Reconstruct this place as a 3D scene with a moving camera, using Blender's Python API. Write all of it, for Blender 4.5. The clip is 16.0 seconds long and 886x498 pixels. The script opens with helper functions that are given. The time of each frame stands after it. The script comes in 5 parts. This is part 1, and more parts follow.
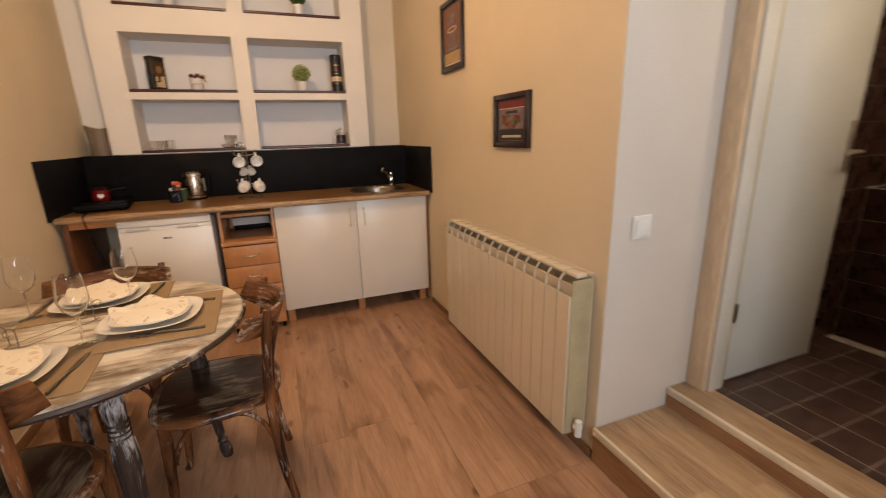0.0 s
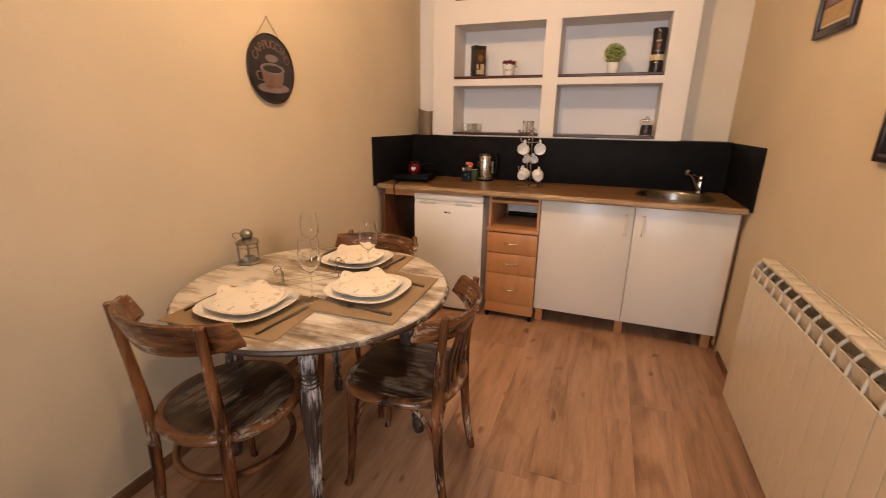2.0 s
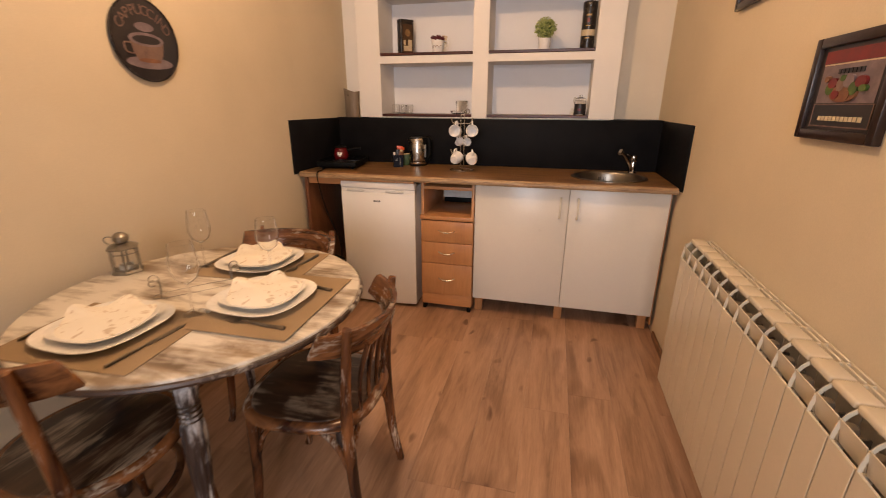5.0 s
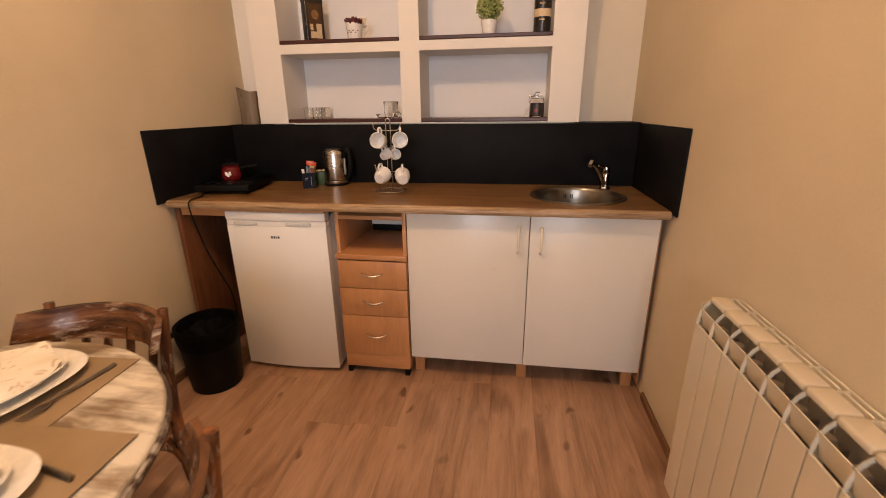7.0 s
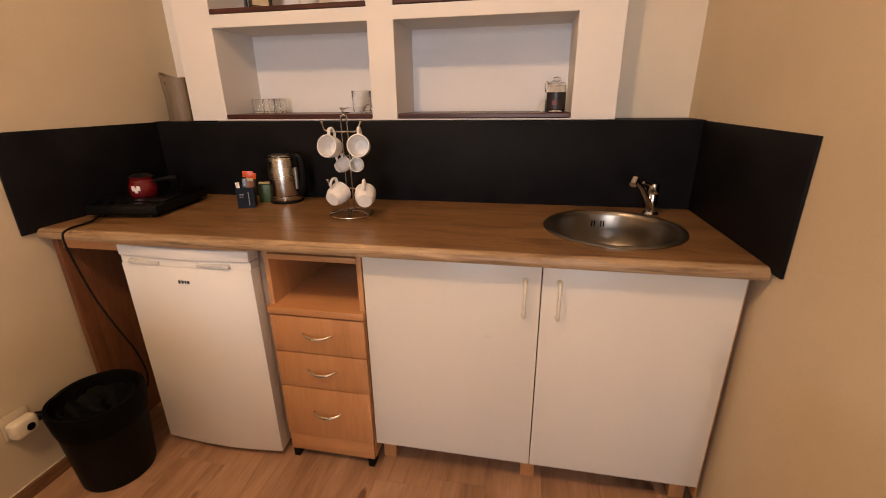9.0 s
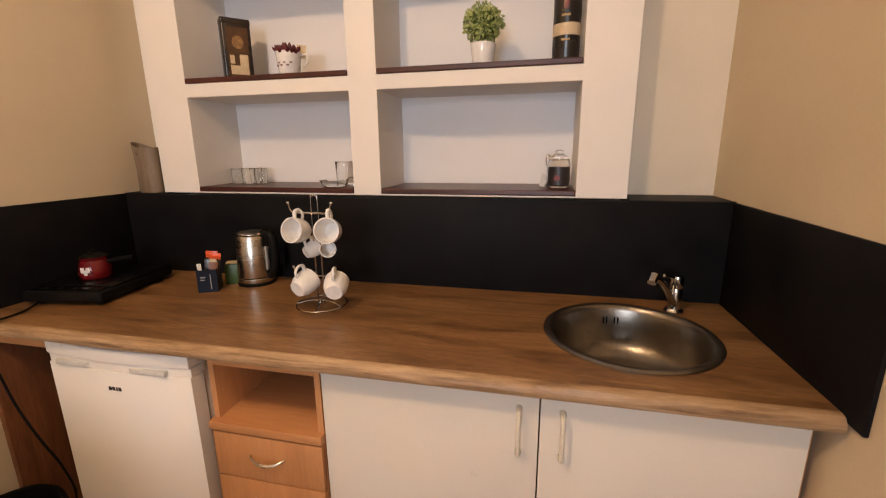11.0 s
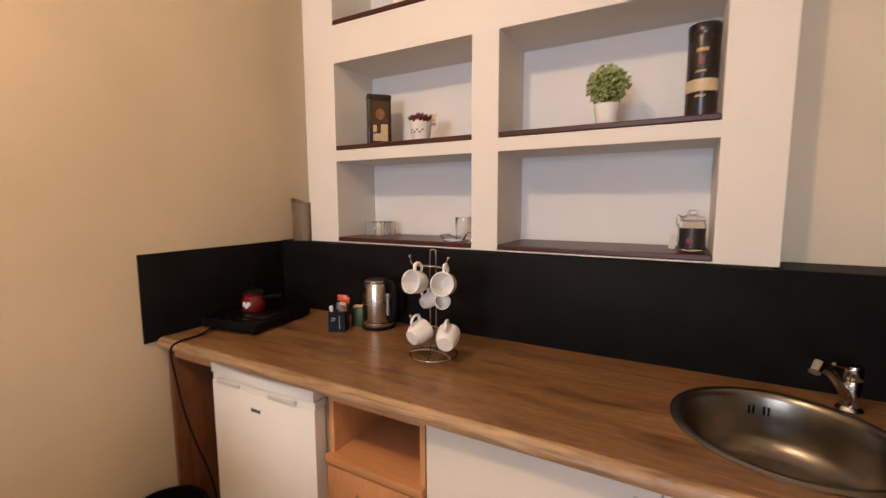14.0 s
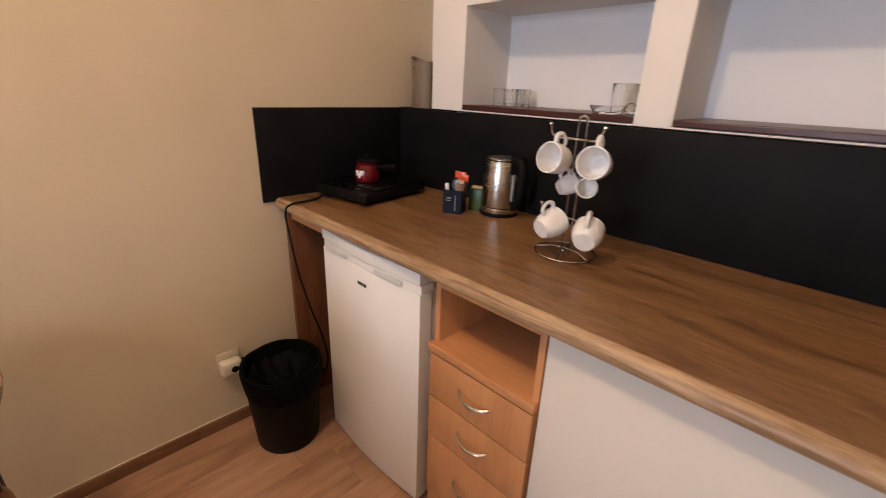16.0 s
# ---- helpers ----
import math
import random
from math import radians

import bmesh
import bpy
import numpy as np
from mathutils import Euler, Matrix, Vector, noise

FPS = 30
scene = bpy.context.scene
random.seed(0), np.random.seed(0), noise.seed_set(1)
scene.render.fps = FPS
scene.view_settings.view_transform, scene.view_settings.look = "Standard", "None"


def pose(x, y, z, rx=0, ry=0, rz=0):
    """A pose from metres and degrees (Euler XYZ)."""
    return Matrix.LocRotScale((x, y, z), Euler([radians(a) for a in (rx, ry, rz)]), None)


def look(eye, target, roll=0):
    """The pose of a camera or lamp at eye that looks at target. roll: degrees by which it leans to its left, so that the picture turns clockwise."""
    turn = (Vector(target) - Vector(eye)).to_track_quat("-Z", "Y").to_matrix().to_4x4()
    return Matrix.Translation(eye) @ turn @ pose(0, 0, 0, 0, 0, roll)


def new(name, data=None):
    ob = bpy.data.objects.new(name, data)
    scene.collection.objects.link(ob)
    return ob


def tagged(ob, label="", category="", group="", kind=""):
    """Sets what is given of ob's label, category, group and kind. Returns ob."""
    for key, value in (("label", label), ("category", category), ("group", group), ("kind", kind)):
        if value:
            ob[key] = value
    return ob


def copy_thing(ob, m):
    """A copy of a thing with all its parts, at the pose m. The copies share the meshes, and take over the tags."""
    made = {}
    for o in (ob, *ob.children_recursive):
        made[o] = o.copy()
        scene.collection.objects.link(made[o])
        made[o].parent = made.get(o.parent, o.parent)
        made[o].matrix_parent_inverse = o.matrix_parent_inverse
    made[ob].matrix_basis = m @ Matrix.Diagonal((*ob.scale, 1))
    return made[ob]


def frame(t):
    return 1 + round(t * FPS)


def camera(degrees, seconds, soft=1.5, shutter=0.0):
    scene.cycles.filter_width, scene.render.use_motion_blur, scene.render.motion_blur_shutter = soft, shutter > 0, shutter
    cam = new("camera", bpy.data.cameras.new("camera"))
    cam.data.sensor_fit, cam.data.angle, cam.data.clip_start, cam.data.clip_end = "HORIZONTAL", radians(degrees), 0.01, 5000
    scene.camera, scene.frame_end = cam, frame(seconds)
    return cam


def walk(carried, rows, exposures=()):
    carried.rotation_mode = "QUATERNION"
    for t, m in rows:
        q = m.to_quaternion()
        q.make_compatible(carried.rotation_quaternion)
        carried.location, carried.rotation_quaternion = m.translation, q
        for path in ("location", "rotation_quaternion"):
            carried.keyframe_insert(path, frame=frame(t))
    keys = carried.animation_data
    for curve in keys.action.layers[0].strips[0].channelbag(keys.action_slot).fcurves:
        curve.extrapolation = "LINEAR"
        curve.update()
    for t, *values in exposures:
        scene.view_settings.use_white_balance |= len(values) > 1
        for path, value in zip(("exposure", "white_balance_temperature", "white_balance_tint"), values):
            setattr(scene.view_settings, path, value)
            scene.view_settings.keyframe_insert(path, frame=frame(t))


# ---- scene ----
cam = camera(92.6, 16.0, soft=0.9, shutter=0.45)
PATH = [
    (0, (0.038, 0.345, 1.276), (0.736, 2.145, 0.754), -1.6),
    (0.5, (0.157, 0.491, 1.26), (0.533, 2.379, 0.715), 0.5),
    (1, (0.218, 0.61, 1.28), (0.308, 2.521, 0.698), 0.9),
    (1.5, (0.279, 0.655, 1.286), (-0.07, 2.536, 0.701), 0.3),
    (2, (0.352, 0.662, 1.303), (-0.321, 2.455, 0.725), 0.8),
    (2.5, (0.392, 0.655, 1.309), (-0.442, 2.381, 0.74), 1.1),
    (3, (0.432, 0.652, 1.306), (-0.518, 2.308, 0.71), -0.1),
    (3.5, (0.464, 0.663, 1.291), (-0.532, 2.27, 0.638), -0.7),
    (4, (0.492, 0.677, 1.291), (-0.484, 2.297, 0.641), -1.1),
    (4.5, (0.5, 0.735, 1.289), (-0.298, 2.451, 0.643), -1.2),
    (5, (0.43, 0.87, 1.289), (-0.033, 2.705, 0.643), 0.2),
    (7.5, (0.444, 1.712, 1.272), (0.181, 3.59, 0.639), -0.3),
    (8, (0.404, 1.864, 1.278), (0.171, 3.739, 0.622), 0.1),
    (8.5, (0.445, 2.04, 1.275), (0.141, 3.897, 0.598), -0.1),
    (11, (0.527, 2.464, 1.358), (0.089, 4.36, 0.9), -0.6),
    (11.5, (0.543, 2.452, 1.381), (0.071, 4.367, 1.047), -0.0),
    (12, (0.554, 2.453, 1.403), (0.052, 4.376, 1.181), 0.2),
    (12.5, (0.557, 2.452, 1.417), (0.025, 4.374, 1.273), 0.1),
    (13, (0.557, 2.45, 1.421), (-0.032, 4.356, 1.28), -0.1),
    (13.5, (0.542, 2.447, 1.412), (-0.23, 4.286, 1.272), -0.3),
    (14, (0.543, 2.456, 1.383), (-0.419, 4.195, 1.158), -0.2),
    (14.5, (0.557, 2.468, 1.341), (-0.525, 4.101, 0.938), 0.4),
    (15, (0.549, 2.483, 1.311), (-0.599, 4.018, 0.741), 0.2),
    (15.5, (0.483, 2.559, 1.284), (-0.717, 4.002, 0.592), 0.2),
    (16, (0.372, 2.637, 1.278), (-0.938, 3.973, 0.57), 2.3),
]
EXPOSURE = [(0, -0.34, 6950, 11), (1.5, -0.24, 7250, 15), (3.5, -0.20, 7250, 17), (8.5, -0.14, 7250, 18), (11, -0.04, 6600, 12), (14, -0.06, 6250, 12), (16, -0.04, 5850, 11)]
walk(cam, [(t, look(eye, target, roll)) for t, eye, target, roll in PATH], EXPOSURE)

# ---- light ----
world = bpy.data.worlds.new("sky")
scene.world = world
world.use_nodes = True
sky = world.node_tree.nodes.new("ShaderNodeTexSky")
sky.sky_type, sky.sun_disc = "NISHITA", False
sky.sun_elevation, sky.sun_rotation = radians(35), radians(200)
world.node_tree.nodes["Background"].inputs["Strength"].default_value = 0.1
world.node_tree.links.new(sky.outputs[0], world.node_tree.nodes["Background"].inputs["Color"])


def lamp(name, kind, power, colour, m, **settings):
    data = bpy.data.lights.new(name, kind)
    data.energy, data.color = power, colour
    if kind == "AREA":
        data.shape, data.size, data.size_y = "RECTANGLE", settings["size"], settings["size_y"]
        data.spread = radians(settings.get("spread", 180))
    else:
        data.shadow_soft_size = settings["size"]
    ob = new(name, data)
    ob.matrix_world = m
    return ob


BULB_AT = (-0.22, 2.10, 2.57)
# ceiling bulb, and the sky's light in the window behind the start of the walk
lamp("ceiling_bulb", "POINT", 60, (1.0, 0.67, 0.39), pose(*BULB_AT), size=0.07)
lamp("bathroom_bulb", "POINT", 34, (1.0, 0.82, 0.62), pose(2.20, 0.50, 2.45), size=0.05)
lamp("window_sky", "AREA", 32, (0.82, 0.89, 1.0), pose(0.35, -1.22, 1.55, 90, 0, 0), size=1.1, size_y=1.2, spread=120)


# ---- materials ----
def node(nt, kind, **values):
    n = nt.nodes.new("ShaderNode" + kind)
    for key, value in values.items():
        if key in n.inputs:
            n.inputs[key].default_value = value
    return n


def ramp(nt, fac, stops):
    n = nt.nodes.new("ShaderNodeValToRGB")
    e = n.color_ramp.elements
    while len(e) < len(stops):
        e.new(0.5)
    for el, (p, c) in zip(e, stops):
        el.position, el.color = p, (*c, 1)
    nt.links.new(fac, n.inputs["Fac"])
    return n.outputs["Color"]


def mixed(nt, fac, a, b, blend="MIX"):
    n = nt.nodes.new("ShaderNodeMix")
    n.data_type, n.blend_type = "RGBA", blend
    for slot, v in ((0, fac), (6, a), (7, b)):
        if isinstance(v, (int, float)):
            n.inputs[slot].default_value = v
        elif isinstance(v, tuple):
            n.inputs[slot].default_value = (*v, 1)
        else:
            nt.links.new(v, n.inputs[slot])
    return n.outputs[2]


def blank(name, rough=0.5, metal=0.0, gloss=0.5):
    mat = bpy.data.materials.new(name)
    mat.use_nodes = True
    nt = mat.node_tree
    b = nt.nodes["Principled BSDF"]
    b.inputs["Roughness"].default_value = rough
    b.inputs["Metallic"].default_value = metal
    b.inputs["Specular IOR Level"].default_value = gloss
    return mat, nt, b


def coords(nt, scale=(1, 1, 1), turn=0.0, spread=0.0):
    """Object coordinates, stretched; spread shifts each object's pattern by its own random number."""
    tc = nt.nodes.new("ShaderNodeTexCoord")
    mp = nt.nodes.new("ShaderNodeMapping")
    mp.inputs["Scale"].default_value = scale
    mp.inputs["Rotation"].default_value = (0, 0, radians(turn))
    nt.links.new(tc.outputs["Object"], mp.inputs["Vector"])
    if spread:
        info = nt.nodes.new("ShaderNodeObjectInfo")
        mul = nt.nodes.new("ShaderNodeMath")
        mul.operation = "MULTIPLY"
        mul.inputs[1].default_value = spread
        nt.links.new(info.outputs["Random"], mul.inputs[0])
        comb = nt.nodes.new("ShaderNodeCombineXYZ")
        for k in range(3):
            nt.links.new(mul.outputs[0], comb.inputs[k])
        nt.links.new(comb.outputs[0], mp.inputs["Location"])
    return mp.outputs["Vector"]


def noise_of(nt, vec, scale, detail=4.0, rough=0.55, distort=0.0):
    n = node(nt, "TexNoise", Scale=scale, Detail=detail, Roughness=rough, Distortion=distort)
    nt.links.new(vec, n.inputs["Vector"])
    return n.outputs["Fac"]


def bump(nt, b, height, strength, distance=0.002):
    n = node(nt, "Bump", Strength=strength, Distance=distance)
    nt.links.new(height, n.inputs["Height"])
    nt.links.new(n.outputs["Normal"], b.inputs["Normal"])


def surface(name, low, high, scale=6.0, grain=120.0, rough=0.5, relief=0.15, metal=0.0, gloss=0.5, stretch=(1, 1, 1), rough_var=0.1, depth=0.001, speck=0.25):
    """A plain surface that varies at two scales: large stains between two colours, and a fine grain in relief."""
    mat, nt, b = blank(name, rough, metal, gloss)
    v = coords(nt, stretch)
    big, fine = noise_of(nt, v, scale, 5), noise_of(nt, v, grain, 3)
    col = ramp(nt, big, [(0.3, low), (0.7, high)])
    col = mixed(nt, speck, col, ramp(nt, fine, [(0.3, (0.55, 0.55, 0.55)), (0.7, (1, 1, 1))]), "MULTIPLY")
    nt.links.new(col, b.inputs["Base Color"])
    r = nt.nodes.new("ShaderNodeMapRange")
    r.inputs["To Min"].default_value, r.inputs["To Max"].default_value = max(0.02, rough - rough_var), min(1, rough + rough_var)
    nt.links.new(big, r.inputs["Value"])
    nt.links.new(r.outputs[0], b.inputs["Roughness"])
    if relief:
        bump(nt, b, fine, relief, depth)
    return mat


def wood(name, dark, mid, light, stretch, rough=0.45, scale=1.0, spread=0.0, relief=0.2, turn=0.0, gloss=0.4, fibre_mix=0.45, knots=False):
    """Timber: long figure, finer fibre, and dark streaks, drawn out along one axis."""
    mat, nt, b = blank(name, rough, 0, gloss)
    v = coords(nt, stretch, turn, spread)
    figure = noise_of(nt, v, 3.0 * scale, 6, 0.6, 1.2)
    fibre = noise_of(nt, v, 26.0 * scale, 4, 0.7)
    col = ramp(nt, figure, [(0.28, dark), (0.48, mid), (0.72, light)])
    col = mixed(nt, fibre_mix, col, ramp(nt, fibre, [(0.32, (0.45, 0.4, 0.36)), (0.62, (1, 1, 1))]), "MULTIPLY")
    if knots:
        spots = noise_of(nt, coords(nt, (1.0, 0.42, 1.0), turn, spread), 4.6, 2, 0.4, 0.6)
        col = mixed(nt, 1.0, col, ramp(nt, spots, [(0.29, (0.58, 0.52, 0.47)), (0.40, (1, 1, 1))]), "MULTIPLY")
        eyes = noise_of(nt, coords(nt, (1.0, 0.5, 1.0), turn, spread), 15.0, 1, 0.3, 0.3)
        col = mixed(nt, 1.0, col, ramp(nt, eyes, [(0.18, (0.38, 0.31, 0.26)), (0.27, (1, 1, 1))]), "MULTIPLY")
    if spread:
        info = nt.nodes.new("ShaderNodeObjectInfo")
        tone = ramp(nt, info.outputs["Random"], [(0.0, (0.87, 0.855, 0.84)), (1.0, (1.0, 1.0, 1.0))])
        col = mixed(nt, 1.0, col, tone, "MULTIPLY")
    nt.links.new(col, b.inputs["Base Color"])
    bump(nt, b, fibre, relief, 0.001)
    return mat


def distressed(name, dark, warm, white, stretch, amount=0.5, turn=0.0, rough=0.42, fine=7.0, blur=0.10):
    """Dark stained wood, rubbed through to warm brown, with dry-brushed white streaks along the grain."""
    mat, nt, b = blank(name, rough, 0, 0.45)
    v = coords(nt, stretch, turn)
    base = ramp(nt, noise_of(nt, v, 2.2, 5, 0.6, 0.8), [(0.35, dark), (0.65, warm)])
    streak = noise_of(nt, v, fine, 6, 0.72, 0.4)
    patch = noise_of(nt, coords(nt, (1, 1, 1)), 5.0, 3)
    mul = nt.nodes.new("ShaderNodeMath")
    mul.operation = "MULTIPLY"
    nt.links.new(streak, mul.inputs[0])
    nt.links.new(patch, mul.inputs[1])
    lo = 0.40 - 0.26 * amount
    mask = ramp(nt, mul.outputs[0], [(lo, (0, 0, 0)), (lo + blur, (1, 1, 1))])
    col = mixed(nt, mask, base, white)
    nt.links.new(col, b.inputs["Base Color"])
    bump(nt, b, streak, 0.3, 0.001)
    return mat


def clear_glass(name, colour=(1, 1, 1), rough=0.01):
    mat, nt, b = blank(name, rough)
    b.inputs["Transmission Weight"].default_value = 1.0
    b.inputs["IOR"].default_value = 1.45
    b.inputs["Base Color"].default_value = (*colour, 1)
    return mat


CREAM = surface("cream_wallpaper", (0.608, 0.516, 0.376), (0.660, 0.562, 0.414), 2.5, 260, 0.75, 0.2, gloss=0.2, depth=0.0012, speck=0.12)
WHITE_WALL = surface("white_plaster", (0.755, 0.73, 0.695), (0.795, 0.77, 0.735), 3, 190, 0.65, 0.10, gloss=0.25, speck=0.05)
RECESS_PAINT = surface("off_white_paint", (0.66, 0.595, 0.485), (0.70, 0.635, 0.525), 3, 190, 0.65, 0.1, gloss=0.25, speck=0.06)
NICHE_WALL = surface("niche_paint", (0.78, 0.78, 0.795), (0.82, 0.82, 0.835), 3, 190, 0.6, 0.08, gloss=0.3, speck=0.05)
GREY_WALL = surface("pale_grey_paint", (0.60, 0.56, 0.51), (0.65, 0.61, 0.56), 2, 200, 0.6, 0.15, gloss=0.3)
CEILING = surface("ceiling_paint", (0.74, 0.72, 0.70), (0.80, 0.78, 0.76), 2, 150, 0.8, 0.1, gloss=0.2)
PLANK = wood("oak_laminate", (0.262, 0.147, 0.088), (0.425, 0.249, 0.155), (0.520, 0.322, 0.208), (3.4, 0.36, 3.4), 0.34, 1.2, 9.0, 0.05, fibre_mix=0.30, knots=True)
LANDING = wood("pale_laminate", (0.27, 0.17, 0.10), (0.41, 0.28, 0.17), (0.50, 0.36, 0.23), (5.0, 0.6, 5.0), 0.4, 0.9, 9.0, 0.12)
SKIRTING = wood("skirting_wood", (0.12, 0.055, 0.025), (0.205, 0.10, 0.048), (0.27, 0.14, 0.068), (6, 0.6, 6), 0.45)
NOSING = surface("nosing_strip", (0.60, 0.52, 0.41), (0.68, 0.60, 0.49), 8, 90, 0.35, 0.1)
RISER = wood("riser_wood", (0.20, 0.10, 0.05), (0.29, 0.155, 0.08), (0.35, 0.20, 0.11), (6, 0.6, 6), 0.45)
WORKTOP = wood("oak_worktop", (0.105, 0.050, 0.020), (0.225, 0.120, 0.050), (0.35, 0.205, 0.096), (0.8, 5.5, 5.5), 0.30, 1.2, 0.0, 0.25, fibre_mix=0.75)
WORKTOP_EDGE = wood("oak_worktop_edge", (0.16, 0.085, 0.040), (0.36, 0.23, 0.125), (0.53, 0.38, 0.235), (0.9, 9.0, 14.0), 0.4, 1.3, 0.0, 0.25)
BEECH = wood("beech_veneer", (0.47, 0.215, 0.085), (0.53, 0.25, 0.102), (0.57, 0.28, 0.12), (5, 5, 0.6), 0.40, 0.8, 0.0, 0.06, fibre_mix=0.2)
BEECH_FLAT = wood("beech_veneer_level", (0.47, 0.215, 0.085), (0.53, 0.25, 0.102), (0.57, 0.28, 0.12), (0.6, 5, 5), 0.40, 0.8, 0.0, 0.06, fibre_mix=0.2)
PANEL_RED = wood("reddish_side_panel", (0.125, 0.045, 0.020), (0.18, 0.070, 0.031), (0.225, 0.094, 0.044), (7, 7, 0.8), 0.42)
MAHOGANY = wood("mahogany_board", (0.036, 0.009, 0.007), (0.062, 0.016, 0.012), (0.085, 0.024, 0.017), (0.8, 7, 7), 0.35)
SPLASH = surface("black_laminate", (0.006, 0.006, 0.0068), (0.011, 0.0105, 0.0115), 7, 160, 0.5, 0.12, gloss=0.07)
WHITE_DOOR = surface("white_melamine", (0.70, 0.655, 0.58), (0.74, 0.695, 0.62), 2, 140, 0.32, 0.03, speck=0.05)
FRIDGE_WHITE = surface("white_enamel", (0.82, 0.80, 0.76), (0.85, 0.83, 0.79), 2.5, 240, 0.3, 0.05, speck=0.05)
GRIP = surface("pale_grip", (0.63, 0.62, 0.59), (0.68, 0.67, 0.64), 10, 120, 0.4, 0.05)
SEAL = surface("grey_plastic", (0.25, 0.25, 0.25), (0.32, 0.32, 0.31), 10, 120, 0.5, 0.1)
CREAM_PLASTIC = surface("cream_plastic", (0.66, 0.60, 0.47), (0.72, 0.66, 0.53), 10, 120, 0.35, 0.05)
HANDLE_CREAM = surface("pale_cream_plastic", (0.74, 0.68, 0.54), (0.79, 0.73, 0.60), 10, 120, 0.35, 0.05)
SOCKET_CREAM = surface("aged_socket_plastic", (0.60, 0.515, 0.385), (0.66, 0.57, 0.43), 10, 120, 0.4, 0.05)
WHITE_PLASTIC = surface("white_plastic", (0.74, 0.73, 0.70), (0.79, 0.78, 0.75), 10, 160, 0.35, 0.05)
RADIATOR = surface("radiator_enamel", (0.64, 0.555, 0.42), (0.69, 0.605, 0.47), 4, 160, 0.24, 0.02, speck=0.06)
# radiator ends: shade put into the colour as a darker, yellower enamel
END_SHADE_ENAMEL = surface("end_shade_enamel", (0.40, 0.335, 0.20), (0.50, 0.425, 0.27), 8, 120, 0.45, 0.05)
# cream of the radiator's inside, darkened to paint in the shade between sections
SHADED_METAL = surface("shade_dark_cream_aluminium", (0.22, 0.178, 0.130), (0.30, 0.245, 0.182), 12, 120, 0.7, 0.2)
STEEL = surface("brushed_steel", (0.52, 0.47, 0.42), (0.62, 0.57, 0.51), 3, 220, 0.27, 0.10, 1.0, stretch=(1, 1, 6))
SINK_STEEL = surface("sink_steel", (0.24, 0.212, 0.18), (0.31, 0.28, 0.24), 3, 200, 0.31, 0.12, 1.0, stretch=(6, 1, 1))
CHROME = surface("chrome", (0.62, 0.60, 0.58), (0.70, 0.68, 0.66), 6, 100, 0.12, 0.0, 1.0, rough_var=0.05)
NICKEL = surface("satin_nickel", (0.50, 0.46, 0.41), (0.58, 0.54, 0.48), 6, 100, 0.28, 0.0, 1.0)
CUTLERY = surface("dull_table_steel", (0.17, 0.145, 0.12), (0.26, 0.225, 0.19), 20, 160, 0.36, 0.0, 1.0)
PEWTER = surface("dark_pewter", (0.24, 0.22, 0.19), (0.42, 0.39, 0.35), 25, 160, 0.32, 0.1, 1.0)
GLASS = clear_glass("clear_glass")
BLACK_PLASTIC = surface("black_plastic", (0.003, 0.003, 0.003), (0.006, 0.0058, 0.0055), 9, 150, 0.5, 0.15, gloss=0.1)
BLACK_GLOSS = surface("black_ceramic_glass", (0.003, 0.003, 0.0035), (0.005, 0.005, 0.0055), 5, 60, 0.22, 0.0, gloss=0.12, rough_var=0.03)
BIN_BAG = surface("black_bin_bag", (0.002, 0.002, 0.002), (0.005, 0.0048, 0.0046), 14, 40, 0.60, 0.6, gloss=0.05, depth=0.004)
LEATHER = surface("black_leather", (0.010, 0.009, 0.009), (0.018, 0.016, 0.015), 8, 160, 0.35, 0.3)
RED_ENAMEL = surface("red_enamel", (0.10, 0.004, 0.006), (0.14, 0.006, 0.008), 8, 90, 0.12, 0.0, rough_var=0.04)
CERAMIC = surface("white_glazed_ceramic", (0.82, 0.81, 0.795), (0.86, 0.85, 0.835), 8, 60, 0.12, 0.0, rough_var=0.05)
PORCELAIN = surface("porcelain", (0.79, 0.76, 0.70), (0.83, 0.80, 0.745), 8, 60, 0.12, 0.0, rough_var=0.05)
TAUPE = surface("taupe_ceramic", (0.14, 0.102, 0.066), (0.235, 0.175, 0.118), 9, 60, 0.5, 0.2, stretch=(5, 5, 0.8))
BLUE_CARD = surface("dark_blue_card", (0.004, 0.006, 0.014), (0.007, 0.010, 0.022), 9, 100, 0.45, 0.05, gloss=0.15)
GREEN_CARD = surface("green_card", (0.025, 0.06, 0.014), (0.04, 0.085, 0.02), 9, 100, 0.45, 0.05)
ORANGE_FOIL = surface("orange_foil", (0.62, 0.07, 0.012), (0.75, 0.11, 0.02), 30, 90, 0.3, 0.3)
WHITE_CARD = surface("white_card", (0.68, 0.66, 0.62), (0.76, 0.74, 0.70), 20, 120, 0.5, 0.05)
GOLD_PRINT = surface("gold_print", (0.33, 0.20, 0.07), (0.50, 0.33, 0.13), 60, 200, 0.35, 0.0)
CREAM_PRINT = surface("cream_print", (0.55, 0.43, 0.27), (0.66, 0.54, 0.36), 40, 200, 0.45, 0.0)
BROWN_PRINT = surface("brown_print", (0.13, 0.05, 0.022), (0.24, 0.10, 0.045), 40, 200, 0.45, 0.0)
RED_PRINT = surface("red_print", (0.13, 0.011, 0.010), (0.20, 0.018, 0.016), 30, 200, 0.4, 0.0)
LILAC_PRINT = surface("lilac_print", (0.13, 0.092, 0.105), (0.23, 0.175, 0.185), 30, 200, 0.45, 0.0)
